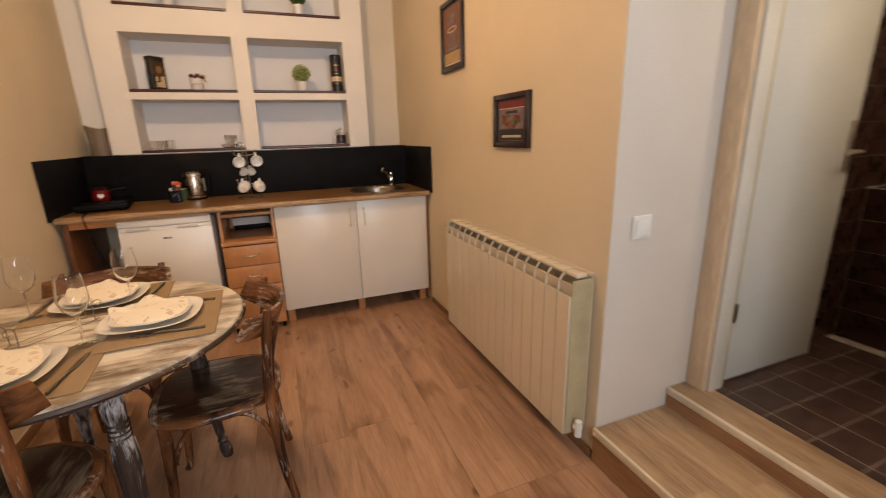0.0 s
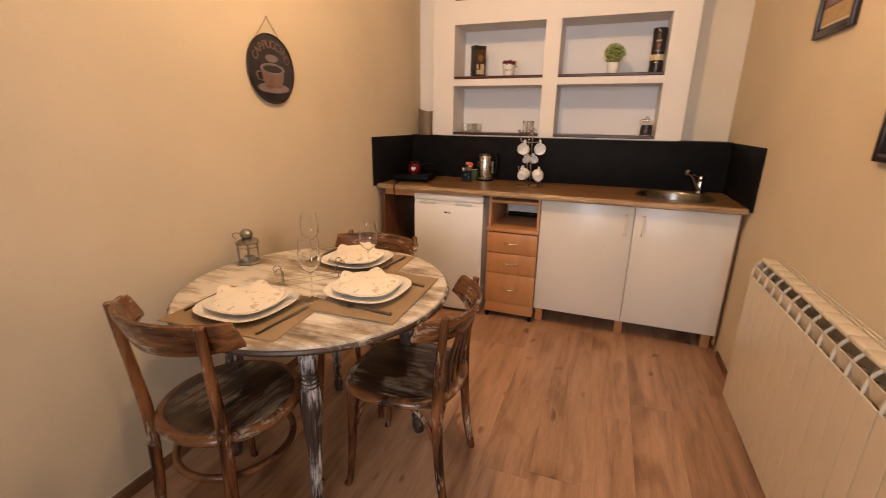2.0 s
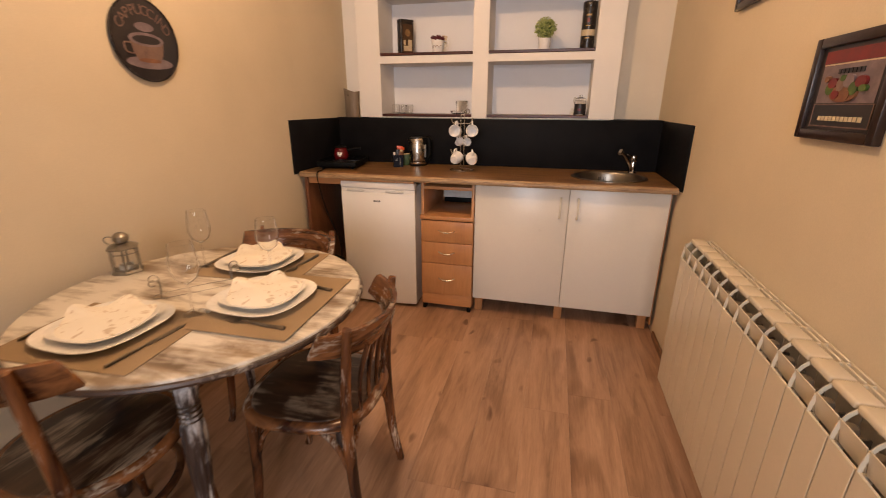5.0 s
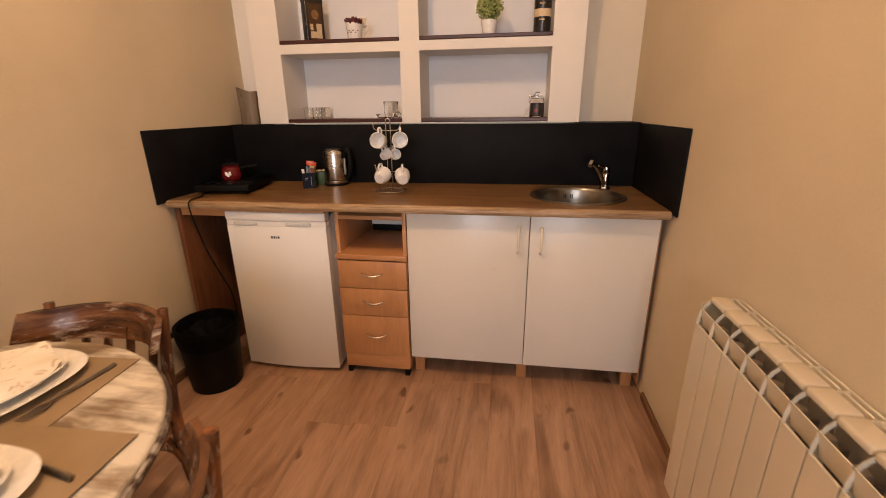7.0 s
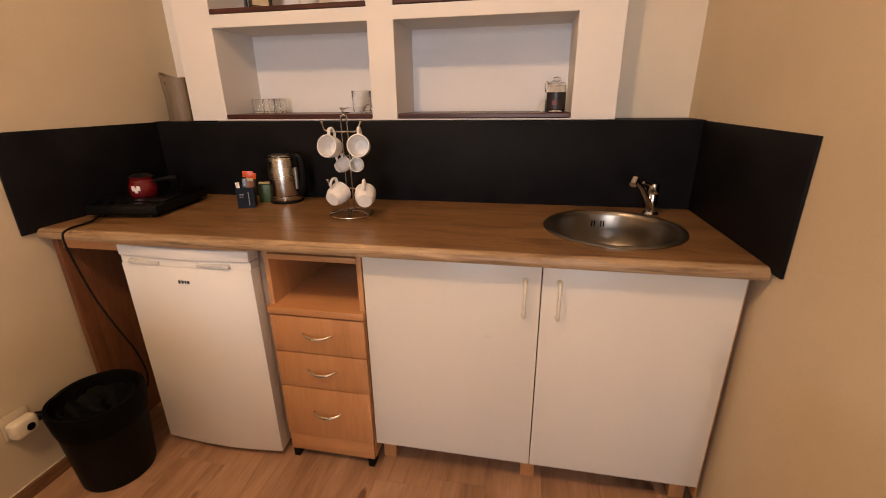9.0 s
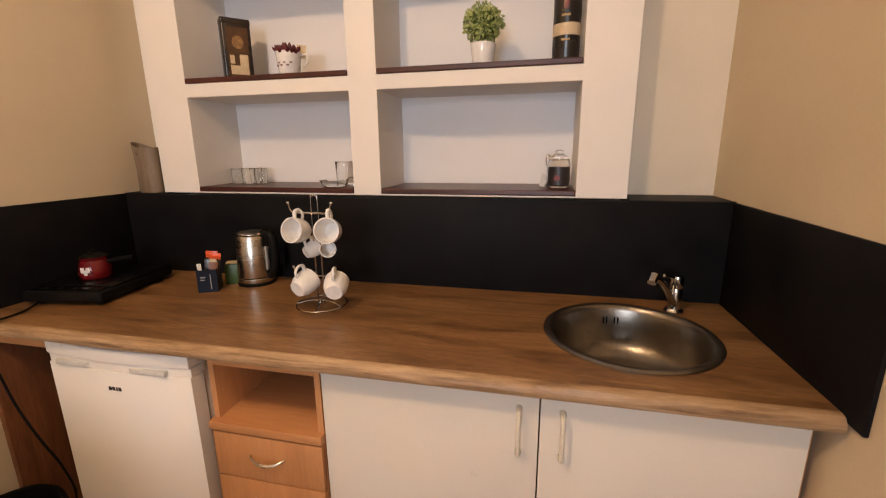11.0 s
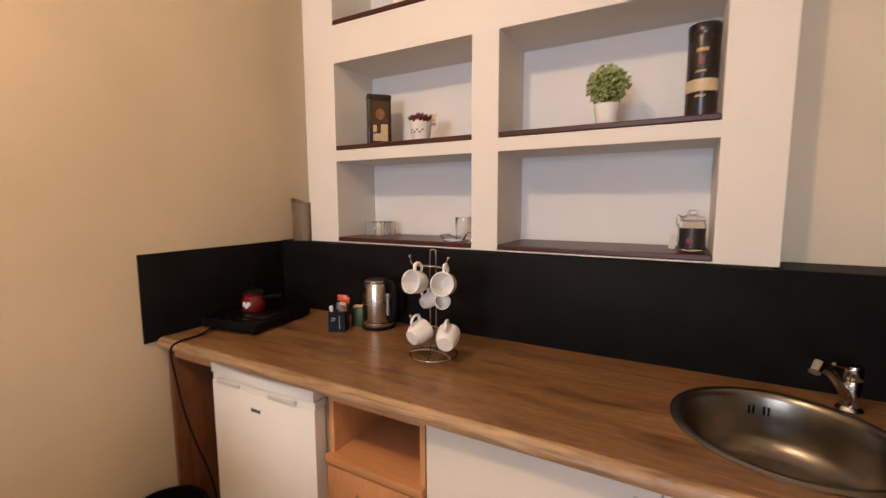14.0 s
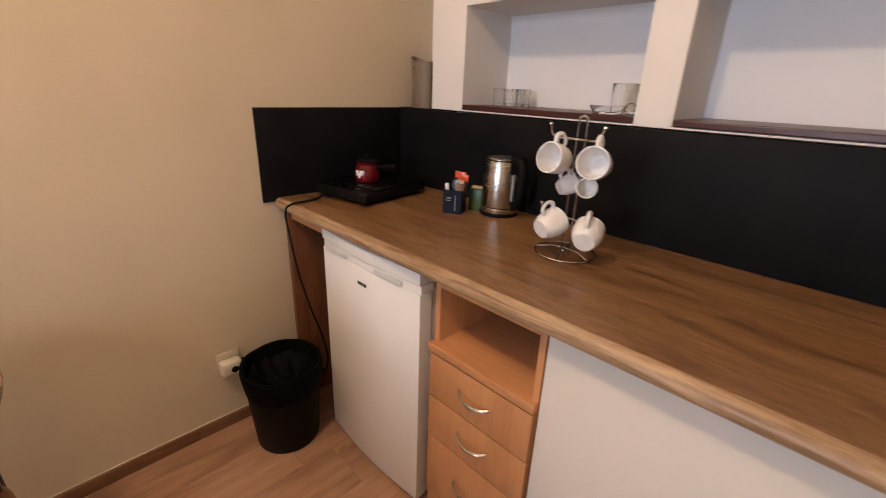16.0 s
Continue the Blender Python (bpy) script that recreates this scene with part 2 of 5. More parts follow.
DARK_PRINT = surface("dark_print", (0.014, 0.011, 0.012), (0.030, 0.022, 0.022), 20, 200, 0.4, 0.0)
PINK_PRINT = surface("faded_pink_print", (0.13, 0.075, 0.06), (0.22, 0.135, 0.105), 40, 200, 0.5, 0.0)
TIN_BROWN = surface("dark_brown_tin_print", (0.045, 0.020, 0.009), (0.085, 0.040, 0.018), 30, 200, 0.3, 0.0)
BRONZE_PRINT = surface("bronze_print", (0.12, 0.055, 0.022), (0.34, 0.20, 0.08), 120, 300, 0.35, 0.0)
TIN_BLACK = surface("black_tin", (0.012, 0.009, 0.008), (0.022, 0.016, 0.014), 12, 160, 0.28, 0.05)
FRAME_WOOD = wood("dark_frame_wood", (0.012, 0.006, 0.005), (0.024, 0.012, 0.009), (0.04, 0.02, 0.014), (5, 5, 5), 0.3)
LEAF = surface("leaf_green", (0.22, 0.30, 0.07), (0.50, 0.55, 0.22), 45, 160, 0.5, 0.1)
LEAF_DARK = surface("leaf_dark_green", (0.03, 0.07, 0.012), (0.10, 0.16, 0.03), 45, 160, 0.5, 0.1)
RED_LEAF = surface("dark_red_leaf", (0.06, 0.008, 0.012), (0.16, 0.018, 0.024), 50, 160, 0.5, 0.1)
STRING = surface("jute_string", (0.30, 0.20, 0.11), (0.40, 0.28, 0.16), 60, 200, 0.9, 0.2)
COFFEE = surface("ground_coffee", (0.018, 0.010, 0.006), (0.035, 0.019, 0.011), 60, 300, 0.9, 0.5)
CASING = wood("peach_casing", (0.60, 0.45, 0.30), (0.68, 0.53, 0.36), (0.73, 0.58, 0.41), (7, 7, 0.7), 0.4, 0.8, 0.0, 0.05)
JAMB = surface("jamb_paint", (0.60, 0.575, 0.51), (0.66, 0.635, 0.57), 4, 150, 0.35, 0.05)
DOOR_PAINT = surface("door_paint", (0.53, 0.535, 0.50), (0.58, 0.585, 0.55), 2, 150, 0.35, 0.05)
GASKET = surface("yellow_seal", (0.42, 0.34, 0.16), (0.50, 0.41, 0.20), 9, 150, 0.5, 0.05)
TILE = surface("brown_glazed_tile", (0.018, 0.008, 0.006), (0.042, 0.018, 0.012), 9, 90, 0.28, 0.2)
FLOOR_TILE = surface("brown_floor_tile", (0.024, 0.013, 0.010), (0.080, 0.043, 0.032), 11, 90, 0.4, 0.25)
GROUT = surface("grey_grout", (0.22, 0.175, 0.14), (0.31, 0.25, 0.205), 30, 200, 0.85, 0.3)
MIRROR = surface("mirror", (0.75, 0.78, 0.77), (0.78, 0.81, 0.80), 2, 40, 0.03, 0.0, 1.0, rough_var=0.01)
CHAIR_WOOD = distressed("worn_chair_wood", (0.022, 0.008, 0.005), (0.25, 0.094, 0.034), (0.52, 0.43, 0.34), (9, 9, 1.5), 0.39, 0, 0.24)
CHAIR_RAIL = distressed("worn_chair_rail", (0.032, 0.012, 0.007), (0.25, 0.10, 0.037), (0.46, 0.38, 0.30), (1.6, 3, 9), 0.41, 0, 0.25)
CHAIR_SEAT = distressed("worn_chair_seat", (0.012, 0.006, 0.004), (0.060, 0.029, 0.015), (0.44, 0.345, 0.25), (9, 1.3, 5), 0.55, 0, 0.28, 3.6, 0.20)
TABLE_WOOD = distressed("brushed_table_top", (0.14, 0.094, 0.060), (0.27, 0.195, 0.125), (0.68, 0.63, 0.54), (1.1, 7, 7), 0.88, -6, 0.40, 3.4, 0.13)
TABLE_LEG = distressed("brushed_table_leg", (0.030, 0.020, 0.018), (0.070, 0.045, 0.036), (0.60, 0.58, 0.58), (13, 13, 2.0), 0.66)
TABLE_EDGE = distressed("dark_table_edge", (0.030, 0.016, 0.011), (0.075, 0.038, 0.022), (0.50, 0.46, 0.40), (4, 4, 4), 0.50)
MAT_WEAVE = surface("brown_woven_mat", (0.285, 0.200, 0.118), (0.345, 0.245, 0.148), 6, 420, 0.85, 0.7, gloss=0.15)


def napkin_cloth():
    mat, nt, b = blank("printed_napkin", 0.85, 0, 0.15)
    v = coords(nt)
    marks = mixed(nt, ramp(nt, noise_of(nt, v, 34, 2, 0.4, 1.5), [(0.60, (0, 0, 0)), (0.66, (1, 1, 1))]), (0.78, 0.72, 0.61), (0.58, 0.47, 0.35))
    nt.links.new(marks, b.inputs["Base Color"])
    bump(nt, b, noise_of(nt, v, 380, 2), 0.3, 0.001)
    return mat


NAPKIN = napkin_cloth()


# ---- building helpers ----
def box(a, b, bev=0.0, seg=2, m=None):
    bm = bmesh.new()
    size = [b[k] - a[k] for k in range(3)]
    mid = [(b[k] + a[k]) / 2 for k in range(3)]
    bmesh.ops.create_cube(bm, size=1, matrix=Matrix.Translation(mid) @ Matrix.Diagonal((*size, 1)))
    if bev:
        bmesh.ops.bevel(bm, geom=bm.edges[:], offset=bev, segments=seg, profile=0.5, affect="EDGES")
    if m is not None:
        bm.transform(m)
    return bm


def join(*parts):
    out = bmesh.new()
    for p in parts:
        tmp = bpy.data.meshes.new("tmp")
        p.to_mesh(tmp)
        out.from_mesh(tmp)
        bpy.data.meshes.remove(tmp)
        p.free()
    return out


def moved(bm, m):
    bm.transform(m)
    return bm


def lathe(profile, seg=32, m=None, squash=None):
    """Turn (radius, height) pairs about the z axis. squash: a function of the angle that scales the radius."""
    bm = bmesh.new()
    rings = []
    for r, z in profile:
        if r < 1e-6:
            rings.append([bm.verts.new((0, 0, z))])
        else:
            ring = []
            for k in range(seg):
                a = 2 * math.pi * k / seg
                q = r * (squash(a) if squash else 1)
                ring.append(bm.verts.new((q * math.cos(a), q * math.sin(a), z)))
            rings.append(ring)
    for lo, hi in zip(rings, rings[1:]):
        for k in range(seg):
            j = (k + 1) % seg
            if len(lo) == 1 and len(hi) > 1:
                bm.faces.new((lo[0], hi[j], hi[k]))
            elif len(hi) == 1 and len(lo) > 1:
                bm.faces.new((lo[k], lo[j], hi[0]))
            elif len(lo) > 1:
                bm.faces.new((lo[k], lo[j], hi[j], hi[k]))
    bmesh.ops.recalc_face_normals(bm, faces=bm.faces[:])
    if m is not None:
        bm.transform(m)
    return bm


def smooth_line(points, steps=6, closed=False):
    """A Catmull-Rom line through points."""
    p = [Vector(q) for q in points]
    n = len(p)
    out = []
    for i in range(n if closed else n - 1):
        a = p[(i - 1) % n] if closed or i else p[0] * 2 - p[1]
        b, c = p[i], p[(i + 1) % n]
        d = p[(i + 2) % n] if closed or i + 2 < n else c * 2 - b
        for s in range(steps):
            t = s / steps
            out.append(0.5 * (2 * b + (c - a) * t + (2 * a - 5 * b + 4 * c - d) * t * t + (3 * b - a - 3 * c + d) * t ** 3))
    if not closed:
        out.append(p[-1])
    return out


def tube(points, radius, seg=8, closed=False, flat=1.0):
    """A round bar along points; radius is one number or one for each point."""
    bm = bmesh.new()
    p = [Vector(q) for q in points]
    n = len(p)
    radii = radius if isinstance(radius, (list, tuple)) else [radius] * n
    if len(radii) != n:
        radii = [float(np.interp(k / (n - 1), np.linspace(0, 1, len(radii)), radii)) for k in range(n)]
    side = None
    rings = []
    for i in range(n):
        if closed:
            d = (p[(i + 1) % n] - p[i - 1]).normalized()
        else:
            d = (p[min(i + 1, n - 1)] - p[max(i - 1, 0)]).normalized()
        if side is None:
            side = d.orthogonal().normalized()
        side = (side - d * side.dot(d)).normalized()
        up = d.cross(side)
        rings.append([bm.verts.new(p[i] + radii[i] * (math.cos(a) * side + flat * math.sin(a) * up)) for a in (2 * math.pi * k / seg for k in range(seg))])
    pairs = list(zip(rings, rings[1:])) + ([(rings[-1], rings[0])] if closed else [])
    for lo, hi in pairs:
        for k in range(seg):
            j = (k + 1) % seg
            bm.faces.new((lo[k], lo[j], hi[j], hi[k]))
    if not closed:
        bm.faces.new(rings[0][::-1])
        bm.faces.new(rings[-1])
    bmesh.ops.recalc_face_normals(bm, faces=bm.faces[:])
    return bm


def slab(outline, z0, z1, bev=0.0, seg=2):
    """A flat piece with the outline [(x, y), ...]."""
    bm = bmesh.new()
    lo = [bm.verts.new((x, y, z0)) for x, y in outline]
    hi = [bm.verts.new((x, y, z1)) for x, y in outline]
    n = len(lo)
    bm.faces.new(lo[::-1])
    bm.faces.new(hi)
    for k in range(n):
        bm.faces.new((lo[k], lo[(k + 1) % n], hi[(k + 1) % n], hi[k]))
    bmesh.ops.recalc_face_normals(bm, faces=bm.faces[:])
    if bev:
        edges = [e for e in bm.edges if abs(e.verts[0].co.z - e.verts[1].co.z) < 1e-7]
        bmesh.ops.bevel(bm, geom=edges, offset=bev, segments=seg, profile=0.5, affect="EDGES")
    return bm


def squircle(rx, ry, power=3.0, n=48):
    out = []
    for k in range(n):
        a = 2 * math.pi * k / n
        c, s = math.cos(a), math.sin(a)
        out.append((rx * math.copysign(abs(c) ** (2 / power), c), ry * math.copysign(abs(s) ** (2 / power), s)))
    return out


def mesh_of(name, bm, material, smooth=True):
    me = bpy.data.meshes.new(name)
    bm.to_mesh(me)
    bm.free()
    me.materials.append(material)
    if smooth:
        me.polygons.foreach_set("use_smooth", [True] * len(me.polygons))
        me.set_sharp_from_angle(angle=radians(38))
    return me


def part(name, bm, material, parent, label="", smooth=True):
    ob = new(name, mesh_of(name, bm, material, smooth))
    ob.parent = parent
    return tagged(ob, label)


def thing(name, m, label, category, group=""):
    ob = new(name)
    ob.empty_display_size = 0.05
    ob.matrix_world = m
    return tagged(ob, label, category, group)


def solid(name, bm, material, label, category, m=None, group="", smooth=True):
    ob = new(name, mesh_of(name, bm, material, smooth))
    if m is not None:
        ob.matrix_world = m
    return tagged(ob, label, category, group)


def structure(name, bm, material, label="", smooth=False):
    return tagged(new(name, mesh_of(name, bm, material, smooth)), label, kind="structure")


def piece(name, mesh, parent, m):
    ob = new(name, mesh)
    ob.parent = parent
    ob.matrix_basis = m
    return ob


# ---- the shell of the room ----
WEST, EAST, SOUTH, TOP = -1.139, 1.094, -1.2, 2.75
WIN = 0.35                              # middle of the window in the south wall
FRONT, NICHE, REAR = 3.90, 4.17, 4.06   # face of the shelf wall, back of its niches, wall beside it
LAND, BATH = 0.147, 0.23                # heights of the landing and of the bathroom floor

floor = structure("floor", box((WEST - 0.2, SOUTH - 0.2, -0.12), (1.7, 4.4, -0.012)), SKIRTING, "oak laminate floor of long planks")
ceiling = structure("ceiling", box((WEST - 0.2, SOUTH - 0.4, TOP), (3.2, 4.5, TOP + 0.12)), CEILING, "plain white ceiling")


def skewed(bm, y0=2.9, slope=0.018):
    """The west wall runs slightly out of square south of y0."""
    for v in bm.verts:
        v.co.x += slope * max(0.0, y0 - v.co.y)
    return bm


structure("wall_west", join(skewed(box((WEST - 0.2, SOUTH - 0.2, -0.1), (WEST, 2.9, TOP))), box((WEST - 0.2, 2.9, -0.1), (WEST, 4.4, TOP))), CREAM, "cream papered wall beside the table")
structure("wall_east", box((EAST, 1.462, -0.1), (1.32, 4.4, TOP)), CREAM, "cream papered wall behind the radiator")
structure("wall_return", box((EAST + 0.002, 1.46, -0.1), (1.70, 1.56, TOP)), GREY_WALL, "pale grey wall end with a light switch")
structure("wall_landing", join(
    box((1.58, SOUTH - 0.2, -0.1), (1.70, 0.58, TOP)),
    box((1.58, 0.58, 2.27), (1.70, 1.4595, TOP)),
    box((1.58, 1.392, -0.1), (1.70, 1.4595, 2.27))), CREAM, "wall with the bathroom doorway")
structure("wall_south", join(
    box((WEST, SOUTH - 0.2, -0.1), (WIN - 0.55, SOUTH, TOP)),
    box((WIN + 0.55, SOUTH - 0.2, -0.1), (1.58, SOUTH, TOP)),
    box((WIN - 0.55, SOUTH - 0.2, -0.1), (WIN + 0.55, SOUTH, 0.95)),
    box((WIN - 0.55, SOUTH - 0.2, 2.15), (WIN + 0.55, SOUTH, TOP))), CREAM, "cream wall with the window")

# kitchen end: plinth behind the splashback, recessed wall, and the shelf wall with six niches
COLS = ((-0.795, -0.135), (-0.030, 0.638))
ROWS = ((1.205, 1.558), (1.607, 1.975), (2.133, 2.50))


def shelf_wall_mesh():
    """One block of wall with six niches through it, its arrises slightly rounded."""
    xs = [-0.965, -0.795, -0.135, -0.030, 0.638, 0.795]
    zs = [1.199, 1.205, 1.558, 1.607, 1.975, 2.133, 2.50, TOP]
    bm = bmesh.new()
    v = {(i, j, y): bm.verts.new((x, y, z)) for i, x in enumerate(xs) for j, z in enumerate(zs) for y in (FRONT, NICHE)}

    def full(i, j):
        return 0 <= i < 5 and 0 <= j < 7 and not (i in (1, 3) and j in (1, 3, 5))

    for i in range(5):
        for j in range(7):
            if not full(i, j):
                continue
            for y in (FRONT, NICHE):
                bm.faces.new((v[i, j, y], v[i + 1, j, y], v[i + 1, j + 1, y], v[i, j + 1, y]))
            for (di, dj), (a, b) in (((-1, 0), ((i, j), (i, j + 1))), ((1, 0), ((i + 1, j), (i + 1, j + 1))), ((0, -1), ((i, j), (i + 1, j))), ((0, 1), ((i, j + 1), (i + 1, j + 1)))):
                if not full(i + di, j + dj):
                    bm.faces.new((v[(*a, FRONT)], v[(*b, FRONT)], v[(*b, NICHE)], v[(*a, NICHE)]))
    bmesh.ops.recalc_face_normals(bm, faces=bm.faces[:])
    sharp = [e for e in bm.edges if len(e.link_faces) == 2 and e.calc_face_angle() > 0.8 and all(abs(q.co.y - FRONT) < 1e-4 for q in e.verts)]
    bmesh.ops.bevel(bm, geom=sharp, offset=0.0025, segments=2, profile=0.5, affect="EDGES")
    return bm


shelf_wall = structure("wall_shelves", shelf_wall_mesh(), WHITE_WALL, "white plastered shelf wall with six open niches")
structure("wall_niche_back", box((-0.975, NICHE, 1.19), (0.805, 4.30, TOP)), NICHE_WALL, "pale bluish back of the niches")
structure("wall_north", box((WEST, 3.886, -0.1), (EAST, 4.30, 1.180)), CREAM, "cream wall behind the kitchen units")
structure("wall_recess", box((WEST, REAR, 1.1805), (-0.9655, 4.30, TOP)), WHITE_WALL, "white recessed wall beside the niches")
structure("wall_recess_east", box((0.7955, REAR, 1.1805), (EAST, 4.30, TOP)), RECESS_PAINT, "off-white recessed wall beside the niches")
for x0, x1 in COLS:
    for z0, z1 in ROWS:
        structure("trim", box((x0 + 0.002, FRONT - 0.004, z0 + 0.001), (x1 - 0.002, NICHE - 0.001, z0 + 0.019), 0.003), MAHOGANY, "dark mahogany shelf board in a niche")
structure("trim", box((WEST + 0.001, 3.872, 1.181), (-0.967, REAR - 0.001, 1.198), 0.002), SPLASH, "black ledge beside the niches")
structure("trim", box((0.797, 3.872, 1.181), (EAST - 0.001, REAR - 0.001, 1.198), 0.002), SPLASH, "black ledge beside the niches")

# skirting boards
structure("baseboard", join(skewed(box((WEST, SOUTH, -0.012), (WEST + 0.014, 2.9, 0.048), 0.004)), box((WEST, 2.9, -0.012), (WEST + 0.014, 3.30, 0.048), 0.004)), SKIRTING, "brown wooden skirting board", True)
structure("baseboard", box((EAST - 0.013, 1.47, -0.012), (EAST, 3.30, 0.036), 0.004), SKIRTING, "brown wooden skirting board", True)

structure("trim", join(skewed(box((WEST, SOUTH, 0.0482), (WEST + 0.006, 2.9, 0.0512), 0.001)), box((WEST, 2.9, 0.0482), (WEST + 0.006, 3.30, 0.0512), 0.001)), CREAM_PLASTIC, "pale sealant line along the skirting", True)

# landing and step up to the bathroom
structure("step_1", join(box((1.0865, SOUTH, -0.012), (1.58, 1.459, LAND - 0.012))), LANDING, "pale laminate landing one step up")
structure("step_2", join(box((1.462, 0.4, LAND - 0.012), (1.615, 1.459, BATH - 0.010))), LANDING, "pale laminate step at the bathroom door")
structure("trim", box((1.0815, SOUTH, -0.012), (1.0862, 1.4585, LAND - 0.031)), RISER, "brown riser of the landing")
structure("trim", box((1.4565, 0.4, LAND), (1.4612, 1.4585, BATH - 0.027)), RISER, "brown riser of the step")
structure("trim", box((1.078, SOUTH, LAND - 0.030), (1.092, 1.458, LAND + 0.003), 0.004), NOSING, "metal nosing on the landing's edge", True)
structure("trim", box((1.452, 0.4, BATH - 0.026), (1.470, 1.458, BATH + 0.004), 0.004), NOSING, "metal nosing on the step's edge", True)

# door casing, jamb, leaf
structure("trim", join(
    box((1.560, 1.378, BATH - 0.008), (1.580, 1.458, 2.36), 0.004),
    box((1.560, 0.52, 2.27), (1.580, 1.378, 2.36), 0.004),
    box((1.560, 0.52, BATH - 0.008), (1.580, 0.60, 2.27), 0.004)), CASING, "peach wooden door casing", True)
structure("trim", box((1.582, 1.368, BATH - 0.008), (1.655, 1.391, 2.27), 0.002), JAMB, "pale painted door jamb", True)
structure("trim", box((1.6555, 1.372, BATH), (1.671, 1.392, 2.27), 0.002), GASKET, "yellowed seal of the door jamb", True)
door = structure("door_1", box((1.674, 1.388, BATH + 0.012), (2.262, 1.426, 2.24), 0.003), DOOR_PAINT, "white bathroom door standing open", True)
part("handle_plate", box((2.216, 1.381, 1.082), (2.250, 1.3875, 1.286), 0.004), NICKEL, door, "nickel handle plate")
part("door_handle", join(tube([(2.233, 1.383, 1.165), (2.233, 1.340, 1.165)], 0.008),
                         tube(smooth_line([(2.233, 1.342, 1.165), (2.20, 1.335, 1.165), (2.125, 1.338, 1.160)]), 0.0075)), NICKEL, door, "nickel lever handle")
part("hinge", box((1.660, 1.3655, 0.52), (1.680, 1.3715, 0.60), 0.002), NICKEL, door)
part("hinge", box((1.660, 1.3655, 1.78), (1.680, 1.3715, 1.86), 0.002), NICKEL, door)

# window behind the start of the walk
window = structure("window_1", join(
    box((WIN - 0.549, SOUTH - 0.14, 0.951), (WIN - 0.49, SOUTH - 0.08, 2.149), 0.004),
    box((WIN + 0.49, SOUTH - 0.14, 0.951), (WIN + 0.549, SOUTH - 0.08, 2.149), 0.004),
    box((WIN - 0.49, SOUTH - 0.14, 0.951), (WIN + 0.49, SOUTH - 0.08, 1.01), 0.004),
    box((WIN - 0.49, SOUTH - 0.14, 2.09), (WIN + 0.49, SOUTH - 0.08, 2.149), 0.004),
    box((WIN - 0.035, SOUTH - 0.14, 1.01), (WIN + 0.035, SOUTH - 0.08, 2.09), 0.004)), WHITE_PLASTIC, "white framed window", True)
for x0, x1 in ((WIN - 0.488, WIN - 0.037), (WIN + 0.037, WIN + 0.488)):
    pane = part("pane", box((x0, SOUTH - 0.113, 1.012), (x1, SOUTH - 0.107, 2.088)), GLASS, window)
    pane.visible_shadow = False

# ceiling light
light = thing("ceiling_light", pose(BULB_AT[0], BULB_AT[1], TOP), "round white ceiling light, switched on", "lamp")
part("lamp_base", lathe([(0, 0), (0.06, 0), (0.06, -0.012), (0.015, -0.02), (0.012, -0.06), (0, -0.06)]), WHITE_PLASTIC, light)

# bathroom beyond the door
bath_floor = structure("floor_bathroom", box((1.616, SOUTH, 0.05), (3.0, 1.56, BATH - 0.0025)), GROUT, "bathroom floor of dark brown tiles")
bath_wall = structure("wall_bathroom", box((2.86, SOUTH, BATH), (3.0, 1.56, TOP)), GROUT, "bathroom wall of dark brown tiles")
bath_side = structure("wall_bathroom_side", box((1.702, 1.475, BATH), (2.86, 1.60, TOP)), GROUT, "bathroom wall of dark brown tiles")
structure("wall_bathroom_south", box((1.70, -0.46, BATH), (3.0, -0.26, TOP)), GREY_WALL, "plain wall at the bathroom end")
bath_ledge = structure("ledge_bathroom", box((2.62, SOUTH, BATH), (2.86, 1.475, 0.985)), GROUT, "low tiled ledge in the bathroom")
mirror = solid("mirror", box((2.846, 0.30, 1.10), (2.852, 1.22, 1.95), 0.002), MIRROR, "frameless bathroom mirror above the ledge", "mirror")


def bottle(x, y, z, r, h, material, label):
    t = thing("soap_bottle", pose(x, y, z), label, "bottle")
    part("body", lathe([(0, 0), (r, 0), (r * 1.03, h * 0.1), (r, h * 0.72), (r * 0.45, h * 0.82), (r * 0.4, h * 0.86), (0, h * 0.86)], 20), material, t)
    part("cap", lathe([(0, h * 0.86), (r * 0.5, h * 0.86), (r * 0.5, h), (0, h)], 16), WHITE_PLASTIC, t)
    return t


bottle(2.69, 1.30, 0.997, 0.036, 0.115, WHITE_CARD, "small white soap bottle on the tiled ledge")
bottle(2.69, 1.165, 0.997, 0.034, 0.10, CREAM_PLASTIC, "small cream soap bottle on the tiled ledge")
bath_bin = thing("pedal_bin", pose(2.36, 1.02, BATH), "small black bin with a chrome rim in the bathroom", "bin")
part("body", lathe([(0, 0), (0.085, 0), (0.095, 0.22), (0.09, 0.225), (0, 0.225)], 24), BLACK_PLASTIC, bath_bin)
part("rim", lathe([(0.093, 0.215), (0.1, 0.22), (0.1, 0.232), (0.09, 0.236)], 24), CHROME, bath_bin, "chrome rim")

# ---- kitchen units ----
splash = thing("splashback", pose(0, 0, 0), "black laminate splashback around the worktop", "splashback")
part("back_panel", box((WEST + 0.0015, 3.870, 0.875), (EAST - 0.0015, 3.885, 1.1955), 0.0008), SPLASH, splash)
part("side_panel", box((WEST + 0.001, 3.236, 0.868), (WEST + 0.0095, 3.8695, 1.1955), 0.0008), SPLASH, splash)
part("side_panel", box((EAST - 0.0095, 3.242, 0.868), (EAST - 0.001, 3.8695, 1.1955), 0.0008), SPLASH, splash)

SINK = (0.768, 3.583, 0.2125)


